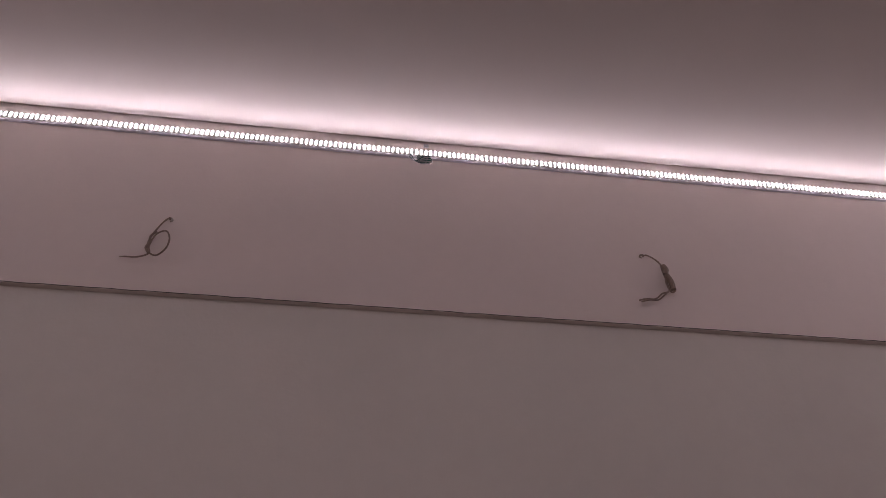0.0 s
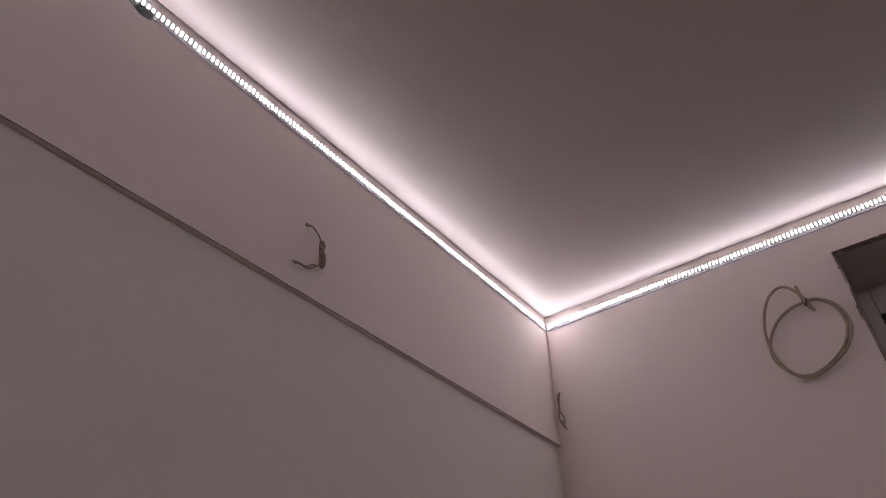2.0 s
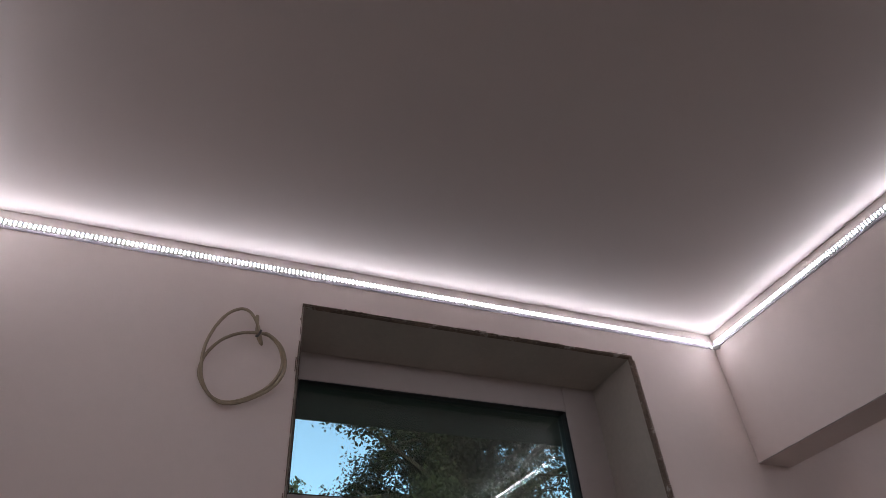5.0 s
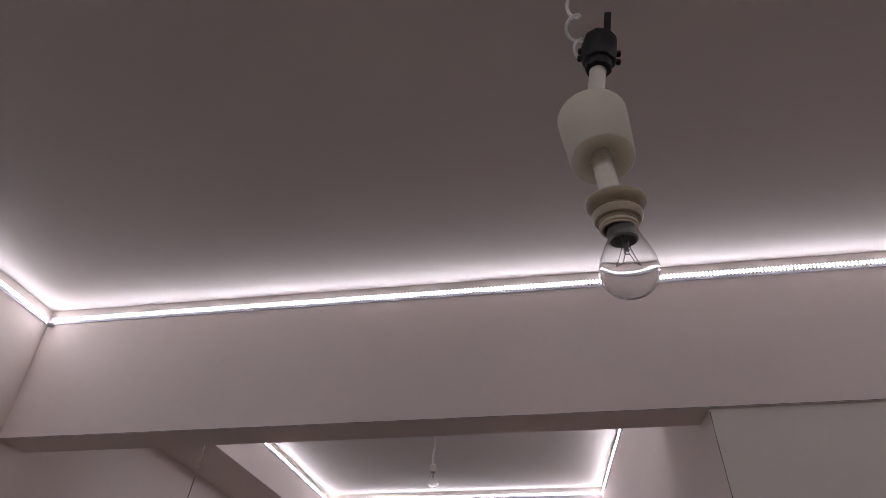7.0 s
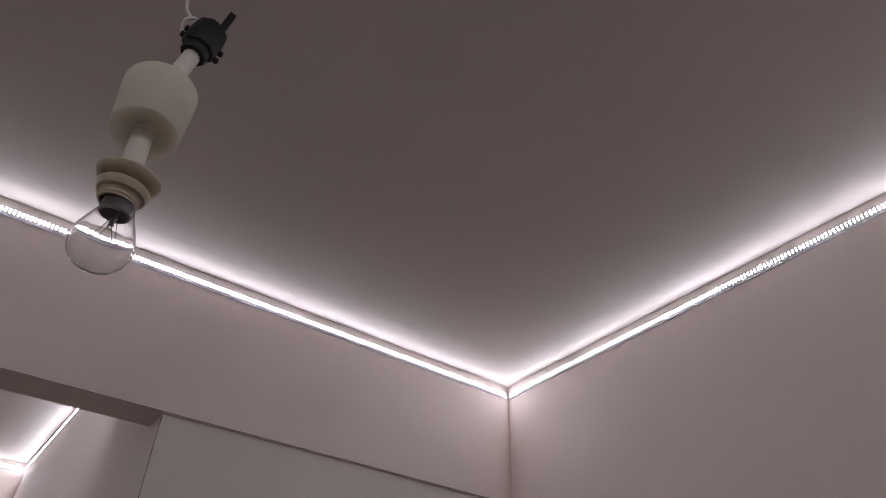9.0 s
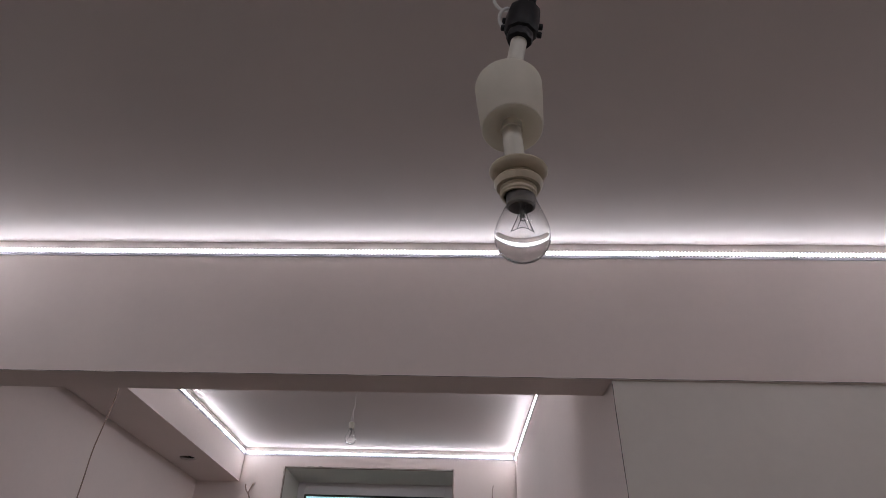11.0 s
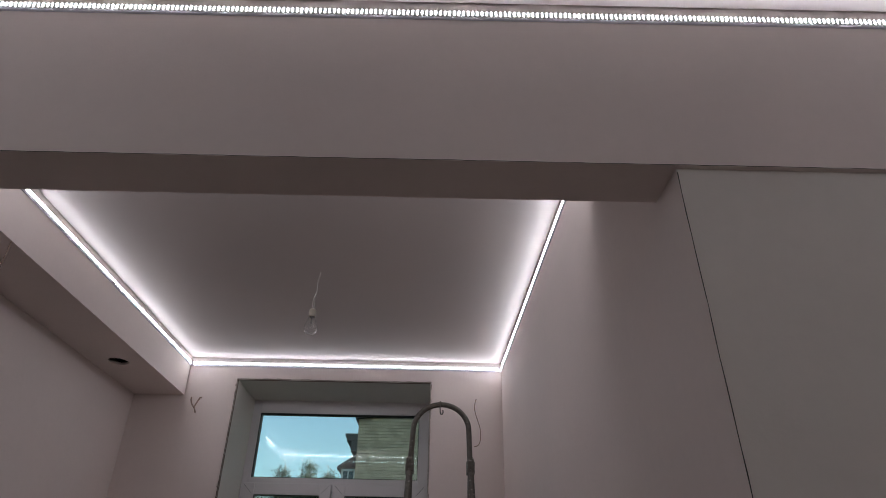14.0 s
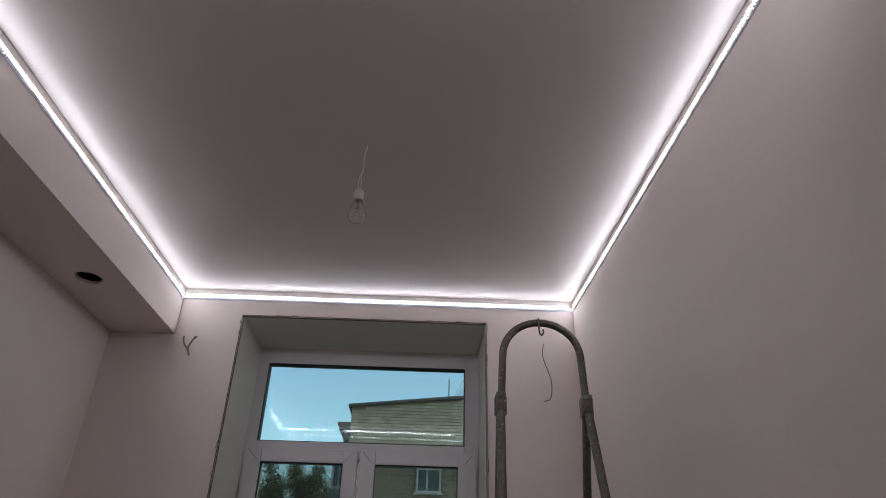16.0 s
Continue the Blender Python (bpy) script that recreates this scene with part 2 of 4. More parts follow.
# ---- structure: two rooms joined by a wide opening ----
X_W, X_E = -1.745, 1.798          # window wall and far side wall of the first room
Y_S, Y_N = -0.655, 1.742          # blank wall and beam wall of the first room
Z_LEDGE = 2.279                   # underside of the beam and of the thicker upper walls
Z_LEDGE_S = 2.286
Z_A, Z_B = 2.757, 2.854           # ceilings
X_WB, Y_END = -1.859, 4.512       # second room: left wall, window wall
X_SOF, Z_SOF = -1.553, 2.614      # boxed-in soffit along its left wall
Y_BM, Z_BM = 2.29, 2.612          # higher soffit behind the beam
RIM = 0.0045                       # open joint round the stretch ceilings
LEAN = 0.02                       # the opening's corner leans out towards the floor


def x_right(y):
    """The right-hand wall of the second room, which runs a little askew."""
    return 0.4845 + (y - 1.742) * (0.383 - 0.4845) / (Y_END - 1.742)


setting("floor", boxes((-2.3, 2.1, -1.0, 5.2, -0.15, 0.0)), M_FLOOR, "grey unfinished concrete screed floor", "floor")
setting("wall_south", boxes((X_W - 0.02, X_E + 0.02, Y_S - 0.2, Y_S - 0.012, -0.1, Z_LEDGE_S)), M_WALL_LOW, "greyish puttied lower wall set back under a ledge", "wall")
setting("wall_south_ledge", boxes((X_W - 0.02, X_E + 0.02, Y_S - 0.2, Y_S, Z_LEDGE_S, 2.95)), M_WALL, "off-white puttied upper wall that overhangs as a thin ledge", "wall")
bm = bmesh.new()
add_tube(bm, [Vector((X_W + 0.02 * i, Y_S + 0.0001, Z_LEDGE_S + 0.0012 + 0.0006 * math.sin(1.7 * i) * math.sin(0.31 * i))) for i in range(178)], 0.0009, 5)
setting("ledge_joint", bm, M_DARK, "fine dark crack along the ledge's lower edge", "joint")
bm = bmesh.new()
add_tube(bm, [Vector((X_W + 0.02 * i, Y_N - 0.0001, Z_LEDGE + 0.0012 + 0.0006 * math.sin(1.3 * i) * math.sin(0.23 * i))) for i in range(178)], 0.0008, 5)
setting("beam_joint", bm, M_DARK, "fine dark crack along the beam's lower edge", "joint")
WA = (0.254, 1.357, 1.02, 2.617)   # window opening: two sides, sill, head
setting("wall_west", holed_wall(to_west, (-0.9, WA[0], WA[1], 1.878), (-0.1, WA[2], WA[3], 2.95), 0.505), M_WALL, "off-white puttied outer wall around a deep window opening", "wall")
setting("wall_east", boxes((X_E, X_E + 0.2, -0.9, 1.9, -0.1, 2.95)), M_WALL, "plain off-white puttied side wall", "wall")
setting("beam", boxes((X_W, X_E, Y_N, 1.878, Z_LEDGE, 2.95)), M_WALL, "off-white puttied beam over the wide opening", "beam")
def x_jamb(y, z):
    """The right-hand wall's face: out of plumb at the opening, upright further in."""
    return x_right(y) + LEAN * max(0.0, Z_LEDGE - z) * max(0.0, 1.0 - (y - Y_N) / 1.4)


bm = bmesh.new()
lo, hi = [[bm.verts.new((x, y, z)) for x, y in ((x_jamb(1.76, z), Y_N + 0.012), (X_E, Y_N + 0.012), (X_E, 1.878), (x_jamb(1.76, z) + 0.002, 1.878))] for z in (-0.1, Z_LEDGE)]
bm.faces.new(lo)
bm.faces.new(hi)
for i in range(4):
    bm.faces.new((lo[i], lo[i - 1], hi[i - 1], hi[i]))
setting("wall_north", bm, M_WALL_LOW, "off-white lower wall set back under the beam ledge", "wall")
bm = bmesh.new()
joint = [Vector((x_jamb(1.755, z) + 0.0008 * math.sin(9 * z) * math.sin(31 * z), Y_N + 0.0122, z)) for z in [0.02 + 0.05 * i for i in range(46)]]
add_tube(bm, joint, [0.0007 + 0.0004 * math.sin(5 * i) ** 2 for i in range(len(joint))], 6)
setting("corner_joint", bm, M_DARK, "thin dark open joint along the opening's corner", "joint")
bm = bmesh.new()
levels, spots = (-0.1, Z_LEDGE, 2.95), (1.7560, 1.95, 2.2, 2.6, 3.142, 5.15)
face = [[bm.verts.new((x_jamb(y, z) - 0.0006, y, z)) for z in levels] for y in spots]
back = [[bm.verts.new((0.8, y, z)) for z in levels] for y in spots]
for grid in (face, back):
    for a, b in zip(grid, grid[1:]):
        for k in range(2):
            bm.faces.new((a[k], a[k + 1], b[k + 1], b[k]))
for a, b in ((face[0], back[0]), (face[-1], back[-1])):
    for k in range(2):
        bm.faces.new((a[k], a[k + 1], b[k + 1], b[k]))
for i in range(len(spots) - 1):
    for k in (0, 2):
        bm.faces.new((face[i][k], face[i + 1][k], back[i + 1][k], back[i][k]))
setting("wall_right", bm, M_WALL, "long plain off-white puttied wall of the further room", "wall")
setting("wall_left", boxes((-2.25, X_WB, 1.878, 5.15, -0.1, 2.95)), M_WALL, "plain off-white puttied wall below a soffit", "wall")
WB = (-1.248, -0.052, 1.02, 2.724)
setting("wall_end", holed_wall(to_end, (X_WB, WB[0], WB[1], 0.39), (-0.1, WB[2], WB[3], 2.95), 0.638), M_WALL, "off-white puttied end wall with a deep window opening", "wall")
setting("soffit_beam", boxes((X_WB, x_right(2.0) + 0.02, 1.878, Y_BM, Z_BM, 2.95)), M_WALL, "shallow off-white soffit behind the beam", "soffit")
setting("ceiling_front", boxes((X_W + RIM, X_E - RIM, Y_S + RIM, Y_N - RIM, Z_A, 2.94), bevel=0.003), M_CEIL, "smooth matte white stretch ceiling lit from its edges", "ceiling")
setting("ceiling_back", add_prism(bmesh.new(), [(X_SOF + RIM, Y_BM + RIM), (x_right(Y_BM) - RIM, Y_BM + RIM), (x_right(Y_END) - RIM, Y_END - RIM), (X_SOF + RIM, Y_END - RIM)], Z_B, 2.94), M_CEIL,
        "smooth matte white stretch ceiling lit from its edges", "ceiling")
setting("ceiling_slab", boxes((-2.3, 2.0, -0.9, 5.2, 2.952, 3.1)), M_CONC_IN, "concrete slab above the stretch ceilings", "slab")


def soffit_with_holes():
    """The soffit's face and its underside, with round cut-outs for spotlights."""
    bm = bmesh.new()
    r, n = 0.052, 32
    holes = [(-1.708, 2.672), (-1.708, 3.94)]
    ys = [Y_BM - 0.01]
    for _, hy in holes:
        ys += [hy - 0.09, hy + 0.09]
    ys.append(Y_END + 0.01)

    def flat(x0, x1, y0, y1):
        bm.faces.new([bm.verts.new((x, y, Z_SOF)) for x, y in ((x0, y0), (x0, y1), (x1, y1), (x1, y0))])

    for i in range(0, len(ys), 2):
        flat(X_WB - 0.01, X_SOF, ys[i], ys[i + 1])
    for hx, hy in holes:
        flat(X_WB - 0.01, hx - 0.09, hy - 0.09, hy + 0.09)
        flat(hx + 0.09, X_SOF, hy - 0.09, hy + 0.09)
        inner, top, outer = [], [], []
        for k in range(n):
            a = 2 * math.pi * k / n
            c, s = math.cos(a), math.sin(a)
            f = 0.09 / max(abs(c), abs(s))
            rough = r * (1 + 0.025 * math.sin(5 * a) + 0.015 * math.sin(11 * a + 1))
            inner.append(bm.verts.new((hx + rough * c, hy + rough * s, Z_SOF)))
            top.append(bm.verts.new((hx + rough * c, hy + rough * s, Z_SOF + 0.0125)))
            outer.append(bm.verts.new((hx + f * c, hy + f * s, Z_SOF)))
        for k in range(n):
            j = (k + 1) % n
            bm.faces.new((inner[k], outer[k], outer[j], inner[j]))
            bm.faces.new((inner[k], inner[j], top[j], top[k]))
    add_box(bm, X_SOF - 0.0125, X_SOF, Y_BM - 0.01, Y_END + 0.01, Z_SOF + 0.0002, 2.95)
    return bm


setting("soffit_left", soffit_with_holes(), M_WALL, "off-white boxed soffit with two round spotlight cut-outs", "soffit")
# added sheet, coloured dark to give the shade inside the hollow soffit
setting("soffit_lining", boxes((X_WB + 0.002, X_SOF - 0.02, Y_BM + 0.02, Y_END - 0.02, Z_SOF + 0.1, Z_SOF + 0.11)), M_DARK, "dark sheet standing for the shaded void above the spotlight cut-outs", "cavity")


# ---- light strips ----
def led_strip(a, b, normal, z, gaps=(), lit=(M_LED, M_LED_SIDE), label="lit white LED tape in a slim aluminium wall profile"):
    """A slim profile along a wall from a to b, its foot at height z, with a row of lit diodes."""
    a, b, n = Vector((*a, z)), Vector((*b, z)), Vector((*normal, 0)).normalized()
    d = (b - a).normalized()
    length = (b - a).length
    base = thing("led_strip", label, "light strip", a, group="light strips under the ceilings",
                 turn=Matrix.Translation(a) @ Matrix((d, n, (0, 0, 1))).transposed().to_4x4())
    e = 0.002
    part("profile", boxes((e, length - e, 0.0, 0.002, 0.0, 0.030), (e, length - e, 0.002, 0.0058, 0.0, 0.0016), (e, length - e, 0.002, 0.0034, 0.0062, 0.0078)), M_ALU, base)
    part("tape", boxes((0.012, length - 0.012, 0.002, 0.0028, 0.0095, 0.0285)), M_TAPE, base)
    verts, faces, cheeks, tops = [], [], [], []
    count = int((length - 0.03) / PITCH)
    for i in range(count):
        u = 0.015 + (i + 0.5) * PITCH
        if any(abs(u - g) < 0.011 for g in gaps):
            continue
        # two small lit faces one over the other in each case
        for v0, v1 in ((0.0132, 0.0185), (0.0195, 0.0248)):
            k = len(verts)
            for lo, hi in ((0.0028, 0.0028), (0.0038, 0.0056)):
                verts += [(u + uu, hi if vv == v1 else lo, vv) for uu, vv in ((-0.0024, v0), (0.0024, v0), (0.0024, v1), (-0.0024, v1))]
            faces.append((k + 5, k + 4, k + 7, k + 6))
            cheeks += [(k + 1, k + 5, k + 6, k + 2), (k + 4, k, k + 3, k + 7), (k, k + 4, k + 5, k + 1)]
            tops.append((k + 2, k + 6, k + 7, k + 3))
    me = bpy.data.meshes.new("emitter")
    me.from_pydata(verts, [], faces + cheeks + tops)
    me.materials.append(lit[0])
    me.materials.append(M_CHIP)
    me.materials.append(lit[1])
    me.polygons.foreach_set("material_index", [0] * len(faces) + [1] * len(cheeks) + [2] * len(tops))
    dio = new("emitter", me)
    dio.parent = base
    tagged(dio, "close-set glowing white diodes", kind="stuff")
    return base


PITCH = 0.0111
LIT_B = (M_LED_B, M_LED_SIDE_B)
Z_SA, Z_SB = 2.7015, 2.799
strip_s = led_strip((X_E, Y_S), (X_W, Y_S), (0, 1), Z_SA, gaps=())
strip_w = led_strip((X_W, Y_S + 0.009), (X_W, Y_N - 0.009), (1, 0), Z_SA)
strip_n = led_strip((X_W, Y_N), (X_E, Y_N), (0, -1), Z_SA)
strip_e = led_strip((X_E, Y_N - 0.009), (X_E, Y_S + 0.009), (-1, 0), Z_SA, gaps=(0.37,))
strip_l = led_strip((X_SOF, Y_BM + 0.009), (X_SOF, Y_END - 0.009), (1, 0), Z_SB, lit=LIT_B)
strip_end = led_strip((X_SOF, Y_END), (x_right(Y_END), Y_END), (0, -1), Z_SB, lit=LIT_B)
strip_r = led_strip((x_right(Y_END - 0.009), Y_END - 0.009), (x_right(Y_BM + 0.009), Y_BM + 0.009), (-1, -0.0366), Z_SB, lit=LIT_B)
strip_b = led_strip((x_right(Y_BM), Y_BM), (X_SOF, Y_BM), (0, 1), Z_SB, gaps=(1.02,), lit=LIT_B)


# ---- wire joints on the strips ----
def knot(at, normal, name, label, size=0.03, spread=(1, 0), second=M_WIRE_G):
    """A little twist of soldered leads hanging from the foot of a strip."""
    n = Vector((*normal, 0))
    d = Vector((*spread, 0))
    base = thing(name, label, "wire joint", at)
    rng = random.Random(round(at[0] * 1000 + at[1] * 77))
    for i in range(8):
        pts = [(-0.7, 0.1), (-0.35, -0.2 - 0.05 * i), (0.2, -0.46 + 0.045 * i), (0.95 - 0.04 * i, -0.26 + 0.035 * i), (0.55, -0.02), (-0.2, -0.05)]
        line = [d * (u * size + rng.uniform(-0.002, 0.002)) + n * (0.004 + 0.0015 * i) + Vector((0, 0, v * size)) for u, v in pts]
        part("lead", tube(line, 0.0011, 6, 6), second if i % 2 else M_SOLDER, base, smooth=True)
    return base


knot((-0.150, Y_S + 0.010, Z_SA - 0.013), (0, 1), "wire_twist", "green and silver twisted leads joining the LED tape", 0.032, (-1, 0))
knot((X_W + 0.012, Y_N - 0.012, Z_SA + 0.0), (0.7, -0.7), "wire_twist", "silver soldered leads at the strip corner", 0.024, (0.7, 0.7), M_WIRE_W)
knot((X_SOF + 0.012, Y_END - 0.012, Z_SB + 0.0), (0.7, -0.7), "wire_twist", "small soldered leads at the strip corner", 0.008, (0.7, 0.7), M_WIRE_W)
base = thing("ceiling_clip", "small metal screw tab under the ceiling edge", "clip", (-0.165, Y_S, Z_SA + 0.045))
part("tab", boxes((-0.006, 0.006, 0.0, 0.004, -0.005, 0.004), (-0.002, 0.002, 0.004, 0.006, -0.002, 0.002), bevel=0.0006), M_SOLDER, base)


# ---- windows ----
def frame_bars(to, u0, u1, v0, v1, w, d0, d1, extra=()):
    """Four bars round a rectangle, mitred by butting, w wide; to() maps width, depth and height to the room."""
    bars = [(u0, u0 + w[0], v0, v1), (u1 - w[1], u1, v0, v1), (u0 + w[0], u1 - w[1], v0, v0 + w[2]), (u0 + w[0], u1 - w[1], v1 - w[3], v1), *extra]
    bm = bmesh.new()
    for a, b, c, d in bars:
        p, q = to(a, d0, c), to(b, d1, d)
        add_box(bm, min(p[0], q[0]), max(p[0], q[0]), min(p[1], q[1]), max(p[1], q[1]), c, d, bevel=0.004)
    return bm


def pane_mesh(to, u0, u1, v0, v1, d):
    p, q = to(u0, d, v0), to(u1, d + 0.006, v1)
    return boxes((min(p[0], q[0]), max(p[0], q[0]), min(p[1], q[1]), max(p[1], q[1]), v0, v1))


def window(name, label, to, opening, top, lower, split, sash_top, depth, plastic):
    """A fixed light over two casements, in an opening; depth: from the room's wall to the frame's front."""
    w = thing(name, label, "window", to((opening[0] + opening[1]) / 2, depth, opening[2]), kind="structure")
    inv = w.matrix_world.inverted()

    def put(pname, bm, mat, parent=None, plabel="", smooth=False):
        bmesh.ops.transform(bm, matrix=inv, verts=bm.verts)
        return part(pname, bm, mat, parent or w, plabel, smooth)

    o = opening
    put("window_frame", frame_bars(to, o[0] + 0.002, o[1] - 0.002, o[2] + 0.03, o[3] - 0.002, (top[0] - o[0] - 0.002, o[1] - top[1] - 0.002, 0.05, o[3] - top[3] - 0.002), depth, depth + 0.07,
                                   extra=[(top[0], top[1], sash_top - 0.045, top[2])]), plastic)
    put("gasket", frame_bars(to, top[0] - 0.001, top[1] + 0.001, top[2] - 0.001, top[3] + 0.001, (0.005, 0.005, 0.005, 0.005), depth + 0.003, depth + 0.062), M_GASKET, plabel="thin black rubber gasket")
    for k in range(2):
        g = put("pane", pane_mesh(to, top[0] + 0.001, top[1] - 0.001, top[2] + 0.001, top[3] - 0.001, depth + 0.022 + 0.022 * k), M_PANE, plabel="clear greenish glass pane")
        g.visible_shadow = False
        mid = inv @ Vector(to((top[0] + top[1]) / 2, depth + 0.03, (top[2] + top[3]) / 2))
        lean_axis = Vector(to(1, 0, 0)) - Vector(to(0, 0, 0))
        g.matrix_basis = Matrix.Translation(mid) @ Matrix.Rotation(radians(1.18 - 0.44 * k), 4, lean_axis) @ Matrix.Rotation(radians(0.95), 4, "Z") @ Matrix.Translation(-mid)
    v0 = o[2] + 0.05
    for side, (a, b) in enumerate(((o[0] + 0.018, split - 0.006), (split + 0.006, o[1] - 0.022))):
        g0, g1 = lower[2 * side], lower[2 * side + 1]
        s = put("sash", frame_bars(to, a, b, v0, sash_top, (g0 - a, b - g1, 0.075, sash_top - lower[4]), depth - 0.022, depth + 0.05), plastic, plabel="white plastic casement")
        put("gasket", frame_bars(to, g0 - 0.001, g1 + 0.001, v0 + 0.074, lower[4] + 0.001, (0.004, 0.004, 0.004, 0.004), depth - 0.018, depth + 0.005), M_GASKET, s, "thin black rubber gasket")
        for k in range(2):
            g = put("pane", pane_mesh(to, g0 + 0.001, g1 - 0.001, v0 + 0.076, lower[4] - 0.001, depth + 0.004 + 0.02 * k), M_PANE_LOW if k else M_PANE, s, "darkened casement glass pane")
            g.visible_shadow = False
        # welded corner lines
        bm = bmesh.new()
        for uu, sg in ((a, 1), (b, -1)):
            p, q = to(uu + sg * 0.012, depth - 0.0224, sash_top - 0.010), to(uu + sg * 0.062, depth - 0.0224, sash_top - 0.062)
            add_tube(bm, [Vector(p), Vector(q)], 0.0009, 4)
        put("weld_seam", bm, M_INK, s, "fine dark mitre line")
        # hinge on the outer edge, handle on the inner one
        hu = a - 0.006 if side == 0 else b + 0.006
        for hz in (sash_top - 0.085, v0 + 0.09):
            line = [Vector(to(hu, depth - 0.012, hz)), Vector(to(hu, depth - 0.012, hz + 0.075))]
            put("hinge", add_tube(bmesh.new(), line, 0.008, 10), plastic, s, "white plastic hinge cover", True)
        hc = (g1 + b) / 2 - 0.006 if side == 0 else (g0 + a) / 2 + 0.006
        hz = 1.60
        p, q = to(hc - 0.013, depth - 0.034, hz - 0.035), to(hc + 0.013, depth - 0.022, hz + 0.035)
        put("handle", add_box(bmesh.new(), min(p[0], q[0]), max(p[0], q[0]), min(p[1], q[1]), max(p[1], q[1]), hz - 0.035, hz + 0.035, bevel=0.004), plastic, s, "white plastic window handle")
        line = spline([to(hc, depth - 0.034, hz + 0.012), to(hc, depth - 0.058, hz + 0.005), to(hc, depth - 0.062, hz - 0.03), to(hc, depth - 0.06, hz - 0.1)], 5)
        put("lever", add_tube(bmesh.new(), line, [0.008] * 6 + [0.0095] * (len(line) - 6), 10), plastic, s, smooth=True)
    # old latch on the meeting line
    line = spline([to(split, depth - 0.02, 1.72), to(split, depth - 0.032, 1.66), to(split + 0.001, depth - 0.03, 1.6), to(split + 0.016, depth - 0.036, 1.575)], 5)
    put("latch", add_tube(bmesh.new(), line, 0.0045, 8), M_BRASS, None, "rusty brown latch rod", True)
    # inner sill
    p, q = to(o[0] + 0.003, -0.03, 0), to(o[1] - 0.003, depth - 0.004, 0)
    put("window_sill", add_box(bmesh.new(), min(p[0], q[0]), max(p[0], q[0]), min(p[1], q[1]), max(p[1], q[1]), o[2] + 0.003, o[2] + 0.03, bevel=0.005), plastic)
    return w


def reveal(name, to, o, depth, mat, label):
    """Smooth lining boards on the sides and the head of an opening."""
    t = 0.006
    base = thing(name, label, "reveal", kind="structure")
    for a, b, c, d in ((o[0] + 0.0005, o[0] + t, o[2] + 0.03, o[3] - t), (o[1] - t, o[1] - 0.0005, o[2] + 0.03, o[3] - t), (o[0] + 0.0005, o[1] - 0.0005, o[3] - t, o[3] - 0.0005)):
        p, q = to(a, 0.004, c), to(b, depth - 0.001, d)
        part("lining_panel", boxes((min(p[0], q[0]), max(p[0], q[0]), min(p[1], q[1]), max(p[1], q[1]), c, d)), mat, base)


def ragged_edge(name, to, o, seed, ribbed=False):
    """The unfinished corner bead round an opening: a broken plaster lip and a perforated flange."""
    rng = random.Random(seed)
    base = thing(name, "ragged unfinished plaster corner bead round the window opening", "trim", to((o[0] + o[1]) / 2, 0, o[3]), kind="structure")
    inv = base.matrix_world.inverted()
    runs = (((o[0], o[2]), (o[0], o[3]), (1, 0)), ((o[0], o[3]), (o[1], o[3]), (0, -1)), ((o[1], o[3]), (o[1], o[2]), (-1, 0)))
    for (ua, va), (ub, vb), inward in runs:
        length = math.hypot(ub - ua, vb - va)
        du, dv = (ub - ua) / length, (vb - va) / length
        for lname, off, wide, proud, dark in (("bead", 0.0002, 0.0019, 0.0025, True), ("lip", -0.0050, 0.0045, 0.0016, False), ("flange", 0.0058, 0.0014, 0.002, True), ("crumb", -0.0036, 0.0024, 0.0012, True)):
            bm = bmesh.new()
            s = 0.0
            while s < length - 0.004:
                e = min(length, s + (rng.uniform(0.006, 0.05) if lname in ("lip", "crumb") else rng.uniform(0.05, 0.2)))
                if not ((lname == "lip" and rng.random() < 0.6) or (lname == "crumb" and rng.random() < 0.72)):
                    jit = rng.uniform(-0.0022, 0.0022) if lname in ("lip", "crumb") else rng.uniform(-0.0003, 0.0003)
                    wd = wide * rng.uniform(0.5, 1.5) if lname == "lip" else wide * rng.uniform(0.85, 1.1)
                    c0 = (ua + du * s + inward[0] * (off + jit), va + dv * s + inward[1] * (off + jit))
                    c1 = (ua + du * e + inward[0] * (off + jit + wd), va + dv * e + inward[1] * (off + jit + wd))
                    deep = 0.012 if lname in ("bead", "flange") else 0.0
                    pr = proud * rng.uniform(0.5, 1.3)
                    p, q = to(c0[0], -pr, c0[1]), to(c1[0], deep, c1[1])
                    add_box(bm, *(v for i in range(3) for v in (min(p[i], q[i]), max(p[i], q[i]))))
                s = e
            bmesh.ops.transform(bm, matrix=inv, verts=bm.verts)
            part(lname, bm, M_EDGE if dark else M_WALL, base, "brown broken plaster edge" if dark else "")
    if ribbed:
        # the bare ribs of the bead's mesh flange down one side
        bm = bmesh.new()
        v = o[2] + 0.05
        while v < o[3] - 0.02:
            p, q = to(o[1] + 0.0008 + rng.uniform(-0.0008, 0.0008), -0.0026, v), to(o[1] + 0.0062 + rng.uniform(-0.001, 0.001), 0.0, v + 0.0036)
            add_box(bm, *(w for i in range(3) for w in (min(p[i], q[i]), max(p[i], q[i]))))
            v += 0.0062
        bmesh.ops.transform(bm, matrix=inv, verts=bm.verts)
        part("mesh_flange", bm, M_EDGE, base, "brown ribbed flange of the corner bead")


